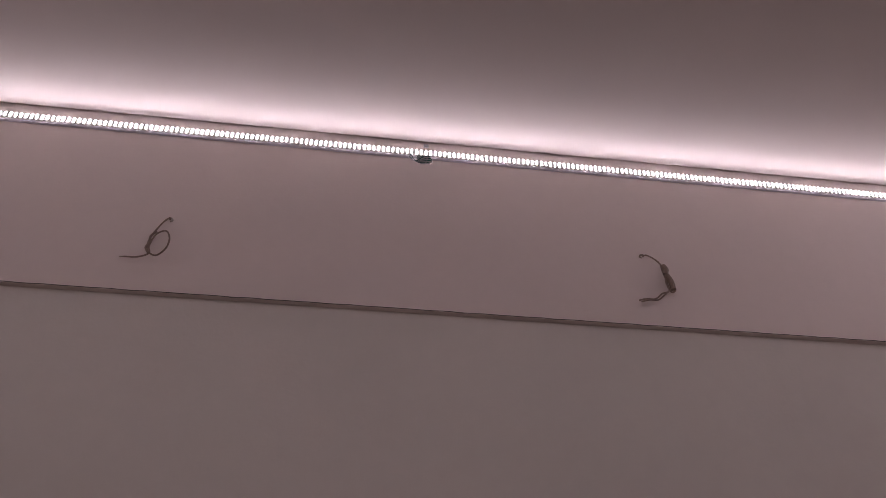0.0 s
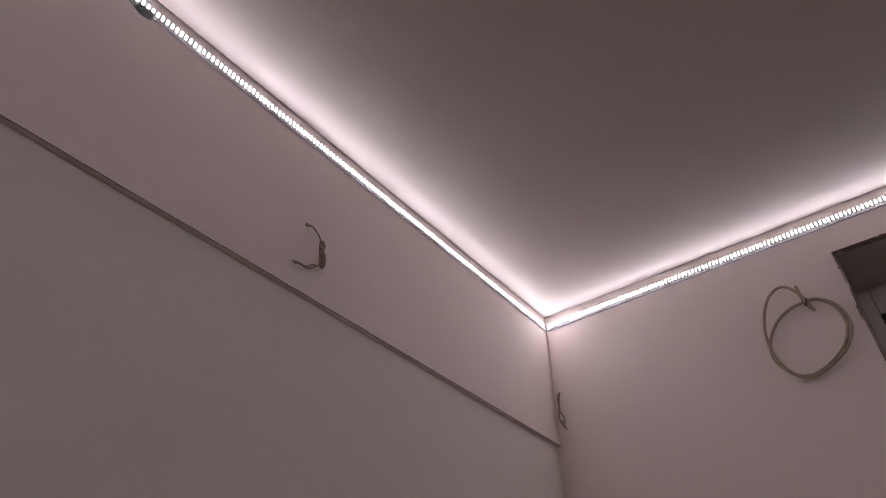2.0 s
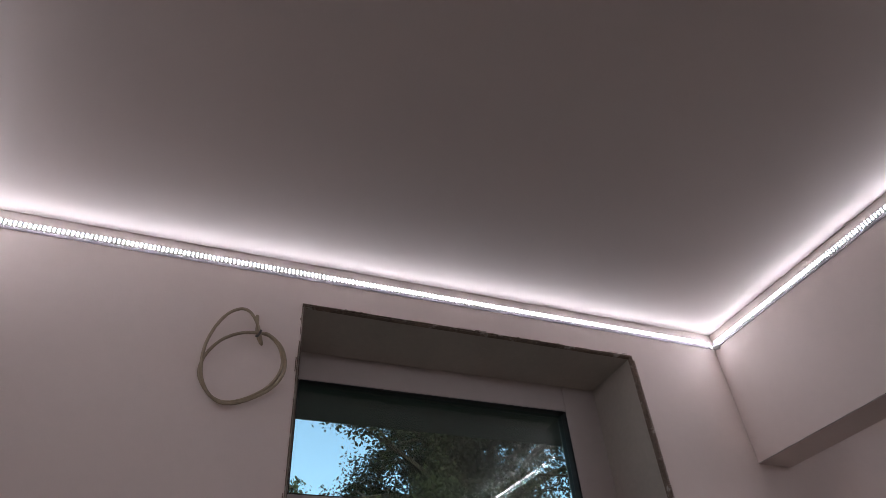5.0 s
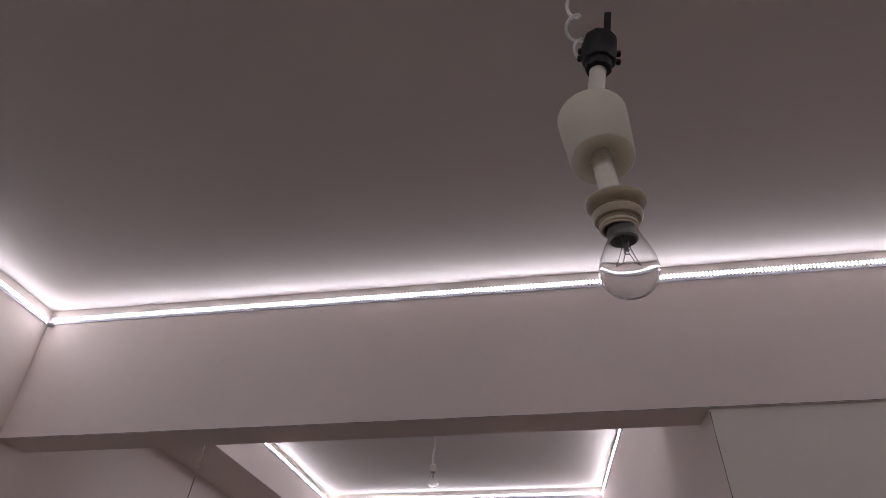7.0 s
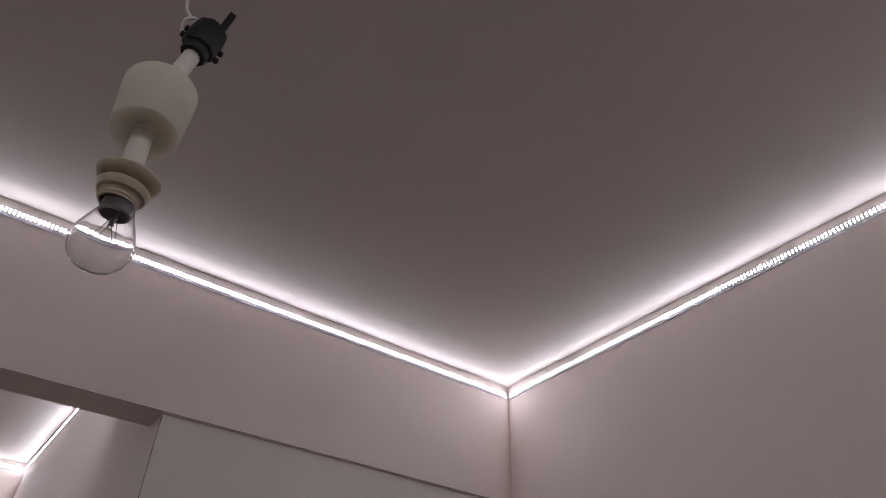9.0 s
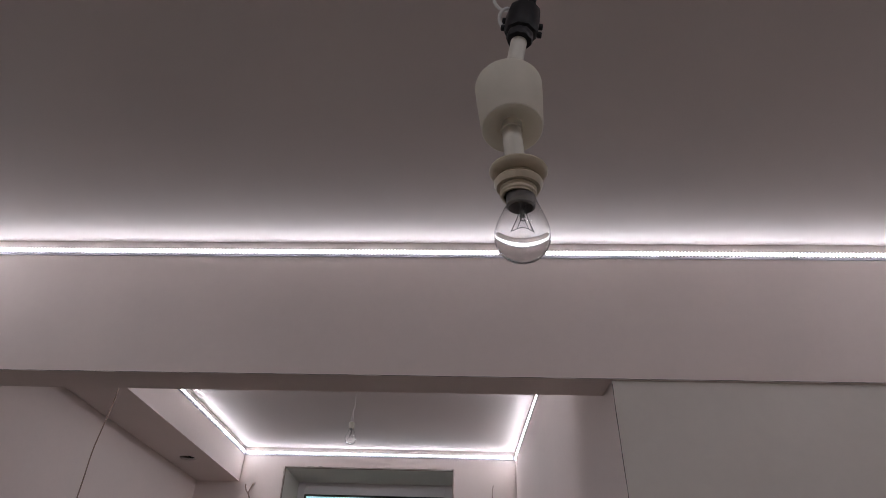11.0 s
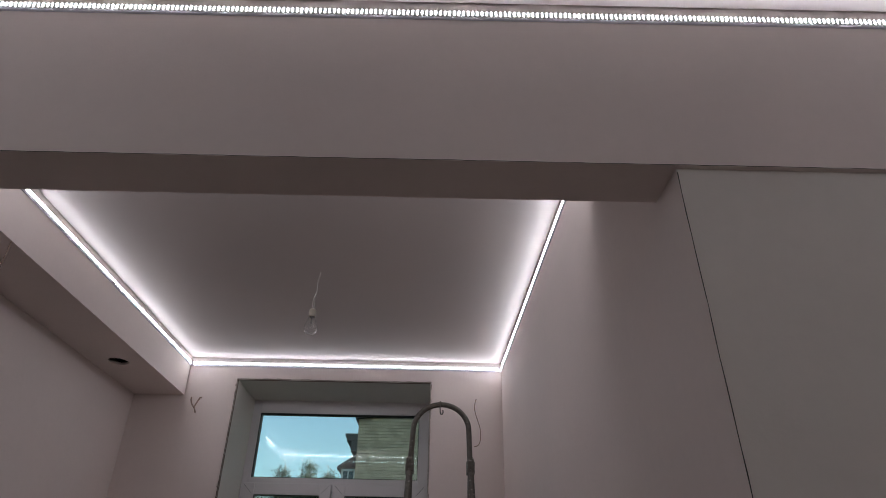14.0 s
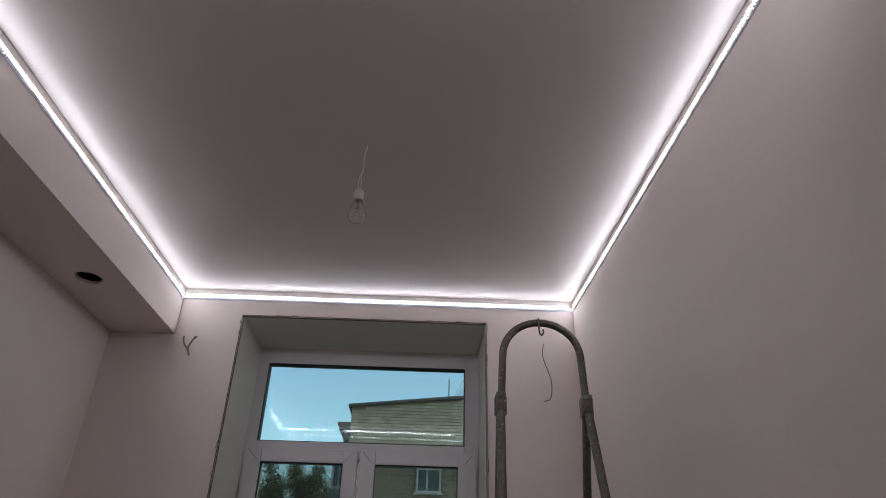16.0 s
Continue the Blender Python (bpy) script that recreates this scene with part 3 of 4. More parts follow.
window("window_1", "white plastic window with a fixed light above two casements", to_end, WB, (-1.190, -0.130, 2.222, 2.634), (-1.150, -0.740, -0.580, -0.165, 2.116), -0.664, 2.186, 0.43, M_PVC)
reveal("reveal_1", to_end, WB, 0.43, M_REVEAL, "smooth pale grey-green plastered window reveal")
ragged_edge("trim_1", to_end, WB, 5)
window("window_2", "plastic window toned down for its shaded recess, fixed light above two casements", to_west, WA, (0.298, 1.222, 2.174, 2.518), (0.335, 0.585, 0.735, 1.19, 2.062), 0.66, 2.135, 0.245, M_PVC_SHADED)
reveal("reveal_2", to_west, WA, 0.245, M_PLASTER, "darker brownish plaster window reveal")
ragged_edge("trim_2", to_west, WA, 9, ribbed=True)


# ---- cables left hanging on the walls ----
def wall_cable(name, label, pts, radius, mat, extra=(), seg=8):
    """A cable that comes out of a hole in the wall; pts are world points."""
    base = thing(name, label, "cable", pts[0])
    inv = base.matrix_world.inverted()
    for nm, line, r, m in ((("core"), pts, radius, mat), *extra):
        bm = tube(line, r, 8, seg)
        bmesh.ops.transform(bm, matrix=inv, verts=bm.verts)
        part(nm, bm, m, base, smooth=True)
    return base


def on_south(*pts):
    """Points on the blank wall: x, distance from the wall, height."""
    return [(x, Y_S + d, z) for x, d, z in pts]


def on_west(*pts):
    return [(X_W + d, y, z) for y, d, z in pts]


wall_cable("wall_cable", "short brown cable looped once and hanging from the wall",
           on_south((0.350, -0.004, 2.4625), (0.351, 0.008, 2.458), (0.358, 0.0135, 2.438), (0.366, 0.015, 2.412), (0.370, 0.015, 2.386), (0.363, 0.0145, 2.367),
                    (0.347, 0.016, 2.359), (0.333, 0.018, 2.376), (0.332, 0.019, 2.400), (0.344, 0.017, 2.419), (0.361, 0.0135, 2.411), (0.367, 0.0125, 2.383),
                    (0.363, 0.0125, 2.365), (0.381, 0.0135, 2.354), (0.404, 0.0145, 2.352)), 0.0017, M_CABLE,
           extra=[("second_core", on_south((0.361, 0.016, 2.416), (0.3675, 0.0185, 2.402), (0.366, 0.0185, 2.386), (0.3695, 0.018, 2.374), (0.362, 0.017, 2.363)), 0.0024, M_CABLE),
                  ("bared_end", on_south((0.403, 0.0145, 2.352), (0.412, 0.015, 2.351)), 0.0012, M_BRASS),
                  ("hole_rim", on_south((0.353, 0.0008, 2.466), (0.347, 0.0008, 2.464), (0.345, 0.0008, 2.459), (0.349, 0.0008, 2.456)), 0.0018, M_EDGE)])
wall_cable("wall_cable", "short brown cable bundled on itself and hanging from the wall",
           on_south((-0.643, -0.004, 2.463), (-0.648, 0.008, 2.461), (-0.664, 0.0125, 2.447), (-0.675, 0.0135, 2.430), (-0.682, 0.0145, 2.399), (-0.691, 0.015, 2.372),
                    (-0.680, 0.016, 2.362), (-0.672, 0.018, 2.387), (-0.680, 0.019, 2.419), (-0.673, 0.0135, 2.426), (-0.676, 0.0135, 2.396), (-0.677, 0.0135, 2.367),
                    (-0.660, 0.0135, 2.358), (-0.642, 0.0145, 2.343), (-0.622, 0.015, 2.341), (-0.606, 0.0155, 2.336)), 0.0017, M_CABLE,
           extra=[("second_core", on_south((-0.679, 0.016, 2.368), (-0.664, 0.0165, 2.354), (-0.646, 0.0175, 2.339), (-0.626, 0.018, 2.337), (-0.609, 0.0185, 2.331)), 0.0017, M_CABLE),
                  ("wrap", on_south((-0.676, 0.015, 2.430), (-0.680, 0.0165, 2.418), (-0.676, 0.0165, 2.406)), 0.0058, M_CABLE),
                  ("lower_wrap", on_south((-0.679, 0.016, 2.404), (-0.684, 0.0175, 2.386), (-0.685, 0.0165, 2.368)), 0.0062, M_CABLE),
                  ("hole_rim", on_south((-0.646, 0.0008, 2.467), (-0.639, 0.0008, 2.466), (-0.637, 0.0008, 2.461), (-0.641, 0.0008, 2.458)), 0.0018, M_EDGE)])
wall_cable("wall_cable", "short twisted cable with a pale taped end near the corner",
           on_west((-0.634, -0.003, 2.462), (-0.633, 0.0077, 2.457), (-0.636, 0.011, 2.430), (-0.639, 0.010, 2.402), (-0.635, 0.011, 2.382), (-0.630, 0.013, 2.366),
                   (-0.633, 0.012, 2.352), (-0.622, 0.013, 2.332)), 0.0026, M_CABLE,
           extra=[("second_core", on_west((-0.634, 0.013, 2.455), (-0.638, 0.0145, 2.430), (-0.634, 0.015, 2.405), (-0.640, 0.015, 2.385), (-0.638, 0.016, 2.360), (-0.628, 0.016, 2.340), (-0.618, 0.014, 2.328)), 0.0022, M_CABLE_Y),
                  ("loose_core", on_west((-0.640, 0.013, 2.392), (-0.630, 0.018, 2.385), (-0.621, 0.019, 2.366), (-0.624, 0.017, 2.345), (-0.630, 0.016, 2.350)), 0.0018, M_CABLE),
                  ("taped_end", on_west((-0.634, 0.012, 2.388), (-0.632, 0.0145, 2.374), (-0.629, 0.0145, 2.360)), 0.0044, M_WIRE_W)])
xw = X_W
wall_cable("coiled_cable", "yellowed cable coiled into two loose loops on the wall",
           [(xw - 0.003, 0.136, 2.550), (xw + 0.0066, 0.137, 2.548), (xw + 0.0121, 0.139, 2.525), (xw + 0.0132, 0.140, 2.50), (xw + 0.0132, 0.146, 2.478), (xw + 0.0165, 0.156, 2.458),
            (xw + 0.0198, 0.153, 2.468), (xw + 0.0220, 0.140, 2.51), (xw + 0.0242, 0.118, 2.544), (xw + 0.0242, 0.092, 2.552), (xw + 0.0231, 0.060, 2.53), (xw + 0.0209, 0.034, 2.482), (xw + 0.0187, 0.020, 2.42),
            (xw + 0.0165, 0.026, 2.35), (xw + 0.0154, 0.052, 2.302), (xw + 0.0154, 0.09, 2.286), (xw + 0.0165, 0.14, 2.302), (xw + 0.0176, 0.190, 2.342), (xw + 0.0187, 0.214, 2.395), (xw + 0.0187, 0.205, 2.448),
            (xw + 0.0176, 0.178, 2.482), (xw + 0.0165, 0.146, 2.49), (xw + 0.0165, 0.10, 2.482), (xw + 0.0165, 0.055, 2.452), (xw + 0.0165, 0.024, 2.40), (xw + 0.0176, 0.022, 2.345), (xw + 0.0198, 0.060, 2.292),
            (xw + 0.0209, 0.100, 2.280), (xw + 0.0198, 0.150, 2.300), (xw + 0.0198, 0.198, 2.338), (xw + 0.0209, 0.222, 2.390), (xw + 0.0209, 0.210, 2.45), (xw + 0.0209, 0.172, 2.486), (xw + 0.0198, 0.145, 2.486)],
           0.0042, M_CABLE_Y, extra=[("tie", [(xw + 0.0132, 0.146, 2.498), (xw + 0.0253, 0.150, 2.492), (xw + 0.0231, 0.144, 2.478), (xw + 0.0121, 0.141, 2.484), (xw + 0.0132, 0.146, 2.498)], 0.003, M_TAPE_BLK)])
ye = Y_END
wall_cable("wall_cable", "thin brown wire hanging in a slack curve on the end wall",
           [(0.226, ye + 0.003, 2.622), (0.222, ye - 0.012, 2.618), (0.214, ye - 0.02, 2.58), (0.216, ye - 0.022, 2.54), (0.232, ye - 0.024, 2.485), (0.246, ye - 0.024, 2.435), (0.246, ye - 0.024, 2.38), (0.234, ye - 0.024, 2.345), (0.208, ye - 0.022, 2.335)],
           0.0024, M_CABLE)
wall_cable("wall_cable", "short forked cable stub on the end wall",
           [(-1.446, ye + 0.003, 2.600), (-1.448, ye - 0.014, 2.594), (-1.458, ye - 0.022, 2.565), (-1.466, ye - 0.024, 2.535), (-1.456, ye - 0.026, 2.506)], 0.0044, M_CABLE,
           extra=[("second_core", [(-1.494, ye - 0.03, 2.592), (-1.492, ye - 0.03, 2.572), (-1.482, ye - 0.028, 2.548), (-1.466, ye - 0.026, 2.528), (-1.452, ye - 0.028, 2.498)], 0.0042, M_CABLE)])
long_pts = [(x, 2.69, z) for x, z in ((-1.556, 2.613), (-1.558, 2.53), (-1.565, 2.45), (-1.580, 2.31), (-1.580, 2.19), (-1.580, 2.05), (-1.576, 1.93), (-1.558, 1.82), (-1.556, 1.73), (-1.527, 1.64), (-1.548, 1.53), (-1.546, 1.41),
                                    (-1.540, 1.33), (-1.548, 1.1), (-1.54, 0.8), (-1.55, 0.4), (-1.545, 0.08), (-1.53, 0.006), (-1.45, 0.004))]
wall_cable("long_cable", "long thin grey wire hanging free from the soffit's edge", long_pts, 0.0026, M_CABLE)
base = thing("tape_scrap", "small scrap of red tape stuck on the wall", "tape", (-1.312, Y_S - 0.012, 1.957))
part("scrap", boxes((-0.010, 0.010, 0.0, 0.0025, -0.011, 0.011), bevel=0.0008), M_RED, base)


# ---- pendant lamps ----
def bulb_parts(base, z=0.0, s=1.0):
    """A clear bulb that hangs from z upward, cap at the top, with its stem and filament."""
    prof = [(0.0, 0.0), (0.010, 0.0012), (0.019, 0.0055), (0.0262, 0.0135), (0.0296, 0.023), (0.0300, 0.031), (0.0282, 0.041), (0.0238, 0.053), (0.0188, 0.064), (0.0152, 0.074), (0.0136, 0.083), (0.0130, 0.090)]
    outer = [(r * s, z + h * s) for r, h in prof]
    inner = [(max(0.0, r - 0.0011) * s, z + (h + 0.0011) * s) for r, h in prof]
    inner[0] = (0.0, z + 0.0012)
    bm = bmesh.new()
    add_lathe(bm, outer + inner[::-1], 40)
    g = part("glass_bulb", bm, M_BULB, base, "clear glass bulb", True)
    g.visible_shadow = False
    part("cap", add_lathe(bmesh.new(), [(0.0132 * s, z + 0.082 * s), (0.0138 * s, z + 0.084 * s), (0.0138 * s, z + 0.104 * s), (0.0, z + 0.106 * s)], 24), M_BRASS, base, "tarnished metal screw cap", True)
    stem = add_lathe(bmesh.new(), [(0.0, z + 0.052 * s), (0.0022 * s, z + 0.054 * s), (0.0025 * s, z + 0.066 * s), (0.005 * s, z + 0.076 * s), (0.010 * s, z + 0.084 * s)], 14)
    part("stem", stem, M_FILAMENT, base, smooth=True)
    bm = bmesh.new()
    for sg in (-1, 1):
        add_tube(bm, spline([(sg * 0.002 * s, 0, z + 0.066 * s), (sg * 0.006 * s, 0.001, z + 0.05 * s), (sg * 0.012 * s, 0.0, z + 0.034 * s)], 4), 0.0005, 5)
    ring = [(0.012 * s * math.cos(a), 0.007 * s * math.sin(a), z + (0.034 + 0.001 * math.sin(3 * a)) * s) for a in [math.pi + 0.35 * i for i in range(10)]]
    add_tube(bm, spline(ring, 3), 0.00045, 5)
    for k in range(2):
        add_tube(bm, [Vector((0, 0, z + 0.054 * s)), Vector(ring[3 + 3 * k])], 0.0004, 5)
    add_tube(bm, [Vector((0.0028 * s * math.cos(0.9 * i), 0.0028 * s * math.sin(0.9 * i), z + (0.048 + 0.0006 * i) * s)) for i in range(34)], 0.0008, 5)
    part("filament", bm, M_FILAMENT, base, "fine wire supports and filament")


foot, head = Vector((0.1249, 0.5583, 1.934)), Vector((0.1368, 0.5334, 2.283))
axis = (head - foot).normalized()
side = Vector((1, 0, 0)) - axis * axis.x
side.normalize()
turn = Matrix.Translation(foot) @ Matrix((side, axis.cross(side), axis)).transposed().to_4x4()
lamp = thing("pendant_lamp", "bare clear bulb in cream pendant fitting, its canopy slid down", "lamp", turn=turn)
bulb_parts(lamp, 0.0, 1.10)
hold = Matrix.Translation((-0.005, 0.0, -0.006))
part("lamp_collar", add_lathe(bmesh.new(), [(0.0148, 0.076), (0.0172, 0.078), (0.0178, 0.102), (0.0178, 0.108), (0.0, 0.108)], 28, hold @ Matrix.Translation((0.003, 0, 0))), M_TAPE_BLK, lamp, "dark collar above the bulb", True)
sleeve = [(0.0178, 0.092), (0.0205, 0.092)]
for i in range(7):
    z = 0.0935 + 0.0062 * i
    sleeve += [(0.0205, z), (0.0222, z + 0.0018), (0.0222, z + 0.0034), (0.0205, z + 0.0048)]
sleeve += [(0.0205, 0.142), (0.0128, 0.146), (0.0, 0.146)]
part("lampholder", add_lathe(bmesh.new(), sleeve, 32, hold), M_BEIGE, lamp, "aged beige threaded lampholder", True)
part("lower_ring", add_lathe(bmesh.new(), [(0.0215, 0.104), (0.0265, 0.104), (0.0290, 0.108), (0.0300, 0.1115), (0.0292, 0.113), (0.0245, 0.1125), (0.0225, 0.110), (0.0215, 0.104)], 36, hold), M_BEIGE, lamp, "beige shade ring", True)
part("upper_ring", add_lathe(bmesh.new(), [(0.0215, 0.121), (0.0275, 0.121), (0.0345, 0.1255), (0.0362, 0.129), (0.0354, 0.131), (0.030, 0.129), (0.0225, 0.127), (0.0215, 0.121)], 36, hold), M_BEIGE, lamp, "beige shade ring", True)
part("lower_tube", add_lathe(bmesh.new(), [(0.0, 0.122), (0.0126, 0.122), (0.0126, 0.1970), (0.0146, 0.1976), (0.0146, 0.2080), (0.0126, 0.2086), (0.0126, 0.228), (0.0, 0.228)], 28, Matrix.Translation((-0.007, 0, 0.122)) @ Matrix.Rotation(radians(-8), 4, "X") @ Matrix.Rotation(radians(-5), 4, "Y") @ Matrix.Translation((0, 0, -0.122))), M_CREAM, lamp, smooth=True)
cup = [(0.0116, 0.1760), (0.0120, 0.1712), (0.0160, 0.1708), (0.0205, 0.1700), (0.0260, 0.1684), (0.0306, 0.1662), (0.0326, 0.1644), (0.0334, 0.1640), (0.0345, 0.1650), (0.0353, 0.172), (0.0372, 0.198), (0.0390, 0.222), (0.0402, 0.244), (0.0404, 0.2468), (0.0394, 0.2475), (0.0376, 0.244), (0.0356, 0.216), (0.0334, 0.180), (0.0290, 0.1728), (0.0205, 0.1752), (0.0116, 0.1760)]
tip = Matrix.Translation((-0.015, 0.012, 0.003)) @ Matrix.Diagonal((1.15, 1.15, 1.15, 1.0)) @ Matrix.Translation((0, 0, 0.2)) @ Matrix.Rotation(radians(-14), 4, "X") @ Matrix.Rotation(radians(-3), 4, "Y") @ Matrix.Translation((0, 0, -0.2))
part("canopy", add_lathe(bmesh.new(), cup, 44, tip), M_CUP, lamp, "cream plastic canopy cup hanging askew", True)
part("upper_tube", tube([(-0.016, 0.014, 0.222), (-0.016, 0.013, 0.27), (-0.010, 0.007, 0.32), (-0.003, 0, 0.364)], 0.0115, 5, 20), M_CREAM, lamp, smooth=True)
askew = Matrix.Translation((-0.004, 0, 0.357)) @ Matrix.Rotation(radians(7), 4, "Y") @ Matrix.Diagonal((1.1, 1.1, 1.1, 1.0)) @ Matrix.Translation((0, 0, -0.31))
bm = add_lathe(bmesh.new(), [(0.0, 0.304), (0.0160, 0.304), (0.0175, 0.308), (0.0170, 0.315), (0.0205, 0.317), (0.0225, 0.323), (0.0228, 0.350), (0.0210, 0.359), (0.014, 0.362), (0.0, 0.362)], 9, askew @ Matrix.Rotation(0.3, 4, "Z"))
part("terminal_block", bm, M_BLACK, lamp, "black plastic terminal block", True)
hb = boxes((0.004, 0.013, -0.006, 0.006, 0.358, 0.408), bevel=0.0015)
bmesh.ops.transform(hb, matrix=askew, verts=hb.verts)
part("hanger", hb, M_BLACK, lamp, "flat black hanger tab", True)
for sx, sz in ((-1, 0.330), (-1, 0.343), (1, 0.338), (1, 0.323)):
    m = askew @ Matrix.Translation((sx * 0.0215, 0.004, sz)) @ Matrix.Rotation(sx * math.pi / 2, 4, "Y")
    part("screw", add_lathe(bmesh.new(), [(0.0, 0.0), (0.0042, 0.0), (0.0042, 0.0045), (0.003, 0.0055), (0.0, 0.0055)], 12, m), M_BLACK, lamp, smooth=True)
inv = turn.inverted()
end = Vector((0.112, 0.53, Z_A + 0.004))
start = turn @ Vector((-0.018, 0.0, 0.362))
coil = []
for i in range(150):
    t = i / 149
    c = start.lerp(end, t) + Vector((-0.010 * math.sin(math.pi * min(1, t * 3)), 0, 0))
    a = 2 * math.pi * t * 8
    r = 0.010 * min(1, t * 12, (1 - t) * 12)
    coil.append(inv @ (c + Vector((r * math.cos(a), r * math.sin(a), 0))))
part("coiled_flex", add_tube(bmesh.new(), coil, 0.0025, 8), M_WIRE_W, lamp, "off-white flex wound in a spiral", True)

lamp = thing("hanging_bulb", "clear bulb in a small cream holder on a thin kinked wire", "lamp", (-0.577, 3.322, 2.538))
bulb_parts(lamp)
part("lampholder", add_lathe(bmesh.new(), [(0.0140, 0.084), (0.0152, 0.084), (0.0158, 0.087), (0.0150, 0.116), (0.0130, 0.119), (0.004, 0.121), (0.0, 0.121)], 28), M_HOLDER, lamp, "beige lampholder", True)
top = 0.300
part("ceiling_hook", tube([(0.008, 0.014, top - 0.004), (0.009, 0.015, top + 0.008), (0.010, 0.016, Z_B - 2.538 + 0.004)], 0.0016, 5, 8), M_CEIL, lamp, "small white ceiling hook", True)
part("wire", tube([(0.002, 0.0, 0.121), (0.004, 0.002, 0.15), (0.001, 0.004, 0.185), (0.006, 0.006, 0.21), (0.005, 0.008, 0.24), (0.003, 0.01, 0.262), (0.008, 0.014, top)], 0.0008, 8, 6), M_WIRE_W, lamp, "thin kinked white wire", True)
part("second_wire", tube([(-0.004, 0.0, 0.121), (-0.006, 0.003, 0.16), (-0.001, 0.005, 0.19), (0.006, 0.007, 0.213), (0.0055, 0.009, 0.24)], 0.0010, 8, 6), M_WIRE_W, lamp, smooth=True)


# ---- stepladder ----
ladder = thing("stepladder", "old paint-spattered steel tube stepladder with a wooden platform", "ladder", (0.01, 3.45, 0.0))
r = 0.0125
half_t, half_b = 0.127, 0.205


def rail_x(z):
    return half_t + (2.01 - z) / 2.01 * (half_b - half_t)


def front_y(z):
    return -(2.01 - z) * 0.26


def rear_y(z):
    return 0.02 + (2.01 - z) * 0.30


# the hoop above the hinges
pts = [(-half_t, 0, 1.99), (-half_t + 0.004, 0, 2.07)]
for i in range(13):
    a = math.pi - math.pi * i / 12
    pts.append((0.119 * math.cos(a) + 0.001, 0, 2.160 + 0.113 * math.sin(a)))
pts += [(half_t - 0.004, 0, 2.07), (half_t, 0, 1.99)]
part("hoop", tube(pts, 0.0115, 4, 12), M_STEEL, ladder, "bent steel hand hoop", True)
part("hook", tube([(-0.004, -0.008, 2.285), (-0.005, -0.014, 2.262), (-0.004, -0.016, 2.235), (0.002, -0.017, 2.226), (0.008, -0.016, 2.234), (0.007, -0.015, 2.245)], 0.0028, 5, 8), M_STEEL, ladder, "small wire bucket hook", True)
for sg in (-1, 1):
    part("front_rail", tube([(sg * rail_x(z), front_y(z), z) for z in (2.03, 1.5, 0.9, 0.0)], r, 3, 12), M_STEEL, ladder, smooth=True)
    part("rear_leg", tube([(sg * (rail_x(z) - 0.02 * min(1.0, (2.0 - z) / 0.5)), rear_y(z), z) for z in (2.0, 1.75, 1.5, 1.2, 0.6, 0.0)], r * 0.95, 3, 12), M_STEEL, ladder, smooth=True)
    hinge = boxes((sg * half_t - 0.0145, sg * half_t + 0.0145, -0.016, 0.03, 1.990, 2.045), (sg * half_t - 0.0175, sg * half_t + 0.0175, -0.004, 0.026, 1.982, 2.036), bevel=0.004)
    h = part("hinge", hinge, M_STEEL, ladder, "riveted steel hinge plate", True)
    for dz in (1.995, 2.033):
        m = Matrix.Translation((sg * half_t, -0.016, dz)) @ Matrix.Rotation(math.pi / 2, 4, "X")
        part("rivet", add_lathe(bmesh.new(), [(0.0, 0.005), (0.0035, 0.004), (0.005, 0.0)], 10, m), M_STEEL, h, smooth=True)
zp = 1.712
bm = boxes((-rail_x(zp) + 0.004, rail_x(zp) - 0.004, front_y(zp) - 0.012, front_y(zp) + 0.19, zp - 0.024, zp - 0.012), (-rail_x(zp) + 0.004, rail_x(zp) - 0.004, front_y(zp) - 0.016, front_y(zp) - 0.008, zp - 0.034, zp), bevel=0.002)
part("platform_frame", bm, M_STEEL, ladder)
part("platform_board", boxes((-rail_x(zp) + 0.02, rail_x(zp) - 0.012, front_y(zp) - 0.01, front_y(zp) + 0.18, zp - 0.011, zp + 0.008), bevel=0.003), M_WOOD, ladder, "worn wooden platform board")
for z in (1.555, 1.378, 1.20, 1.02, 0.84, 0.66, 0.48, 0.30):
    w = rail_x(z)
    st = part("step", add_tube(bmesh.new(), [Vector((-w, front_y(z), z)), Vector((w, front_y(z), z))], 0.0085, 10), M_STEEL, ladder, smooth=True)
    for sg in (-1, 1):
        tri = bmesh.new()
        a = [tri.verts.new((sg * w, front_y(z) + d, z - 0.005)) for d in (-0.003, 0.003)]
        b = [tri.verts.new((sg * (w - 0.03), front_y(z) + d, z - 0.005)) for d in (-0.003, 0.003)]
        c = [tri.verts.new((sg * w, front_y(z) + d, z - 0.032)) for d in (-0.003, 0.003)]
        tri.faces.new((a[0], b[0], c[0]))
        tri.faces.new((a[1], c[1], b[1]))
        for p, q in ((a, b), (b, c), (c, a)):
            tri.faces.new((p[0], p[1], q[1], q[0]))
        part("gusset", tri, M_STEEL, st)


# ---- odds and ends on the far window sill ----
SILL = WB[2] + 0.030
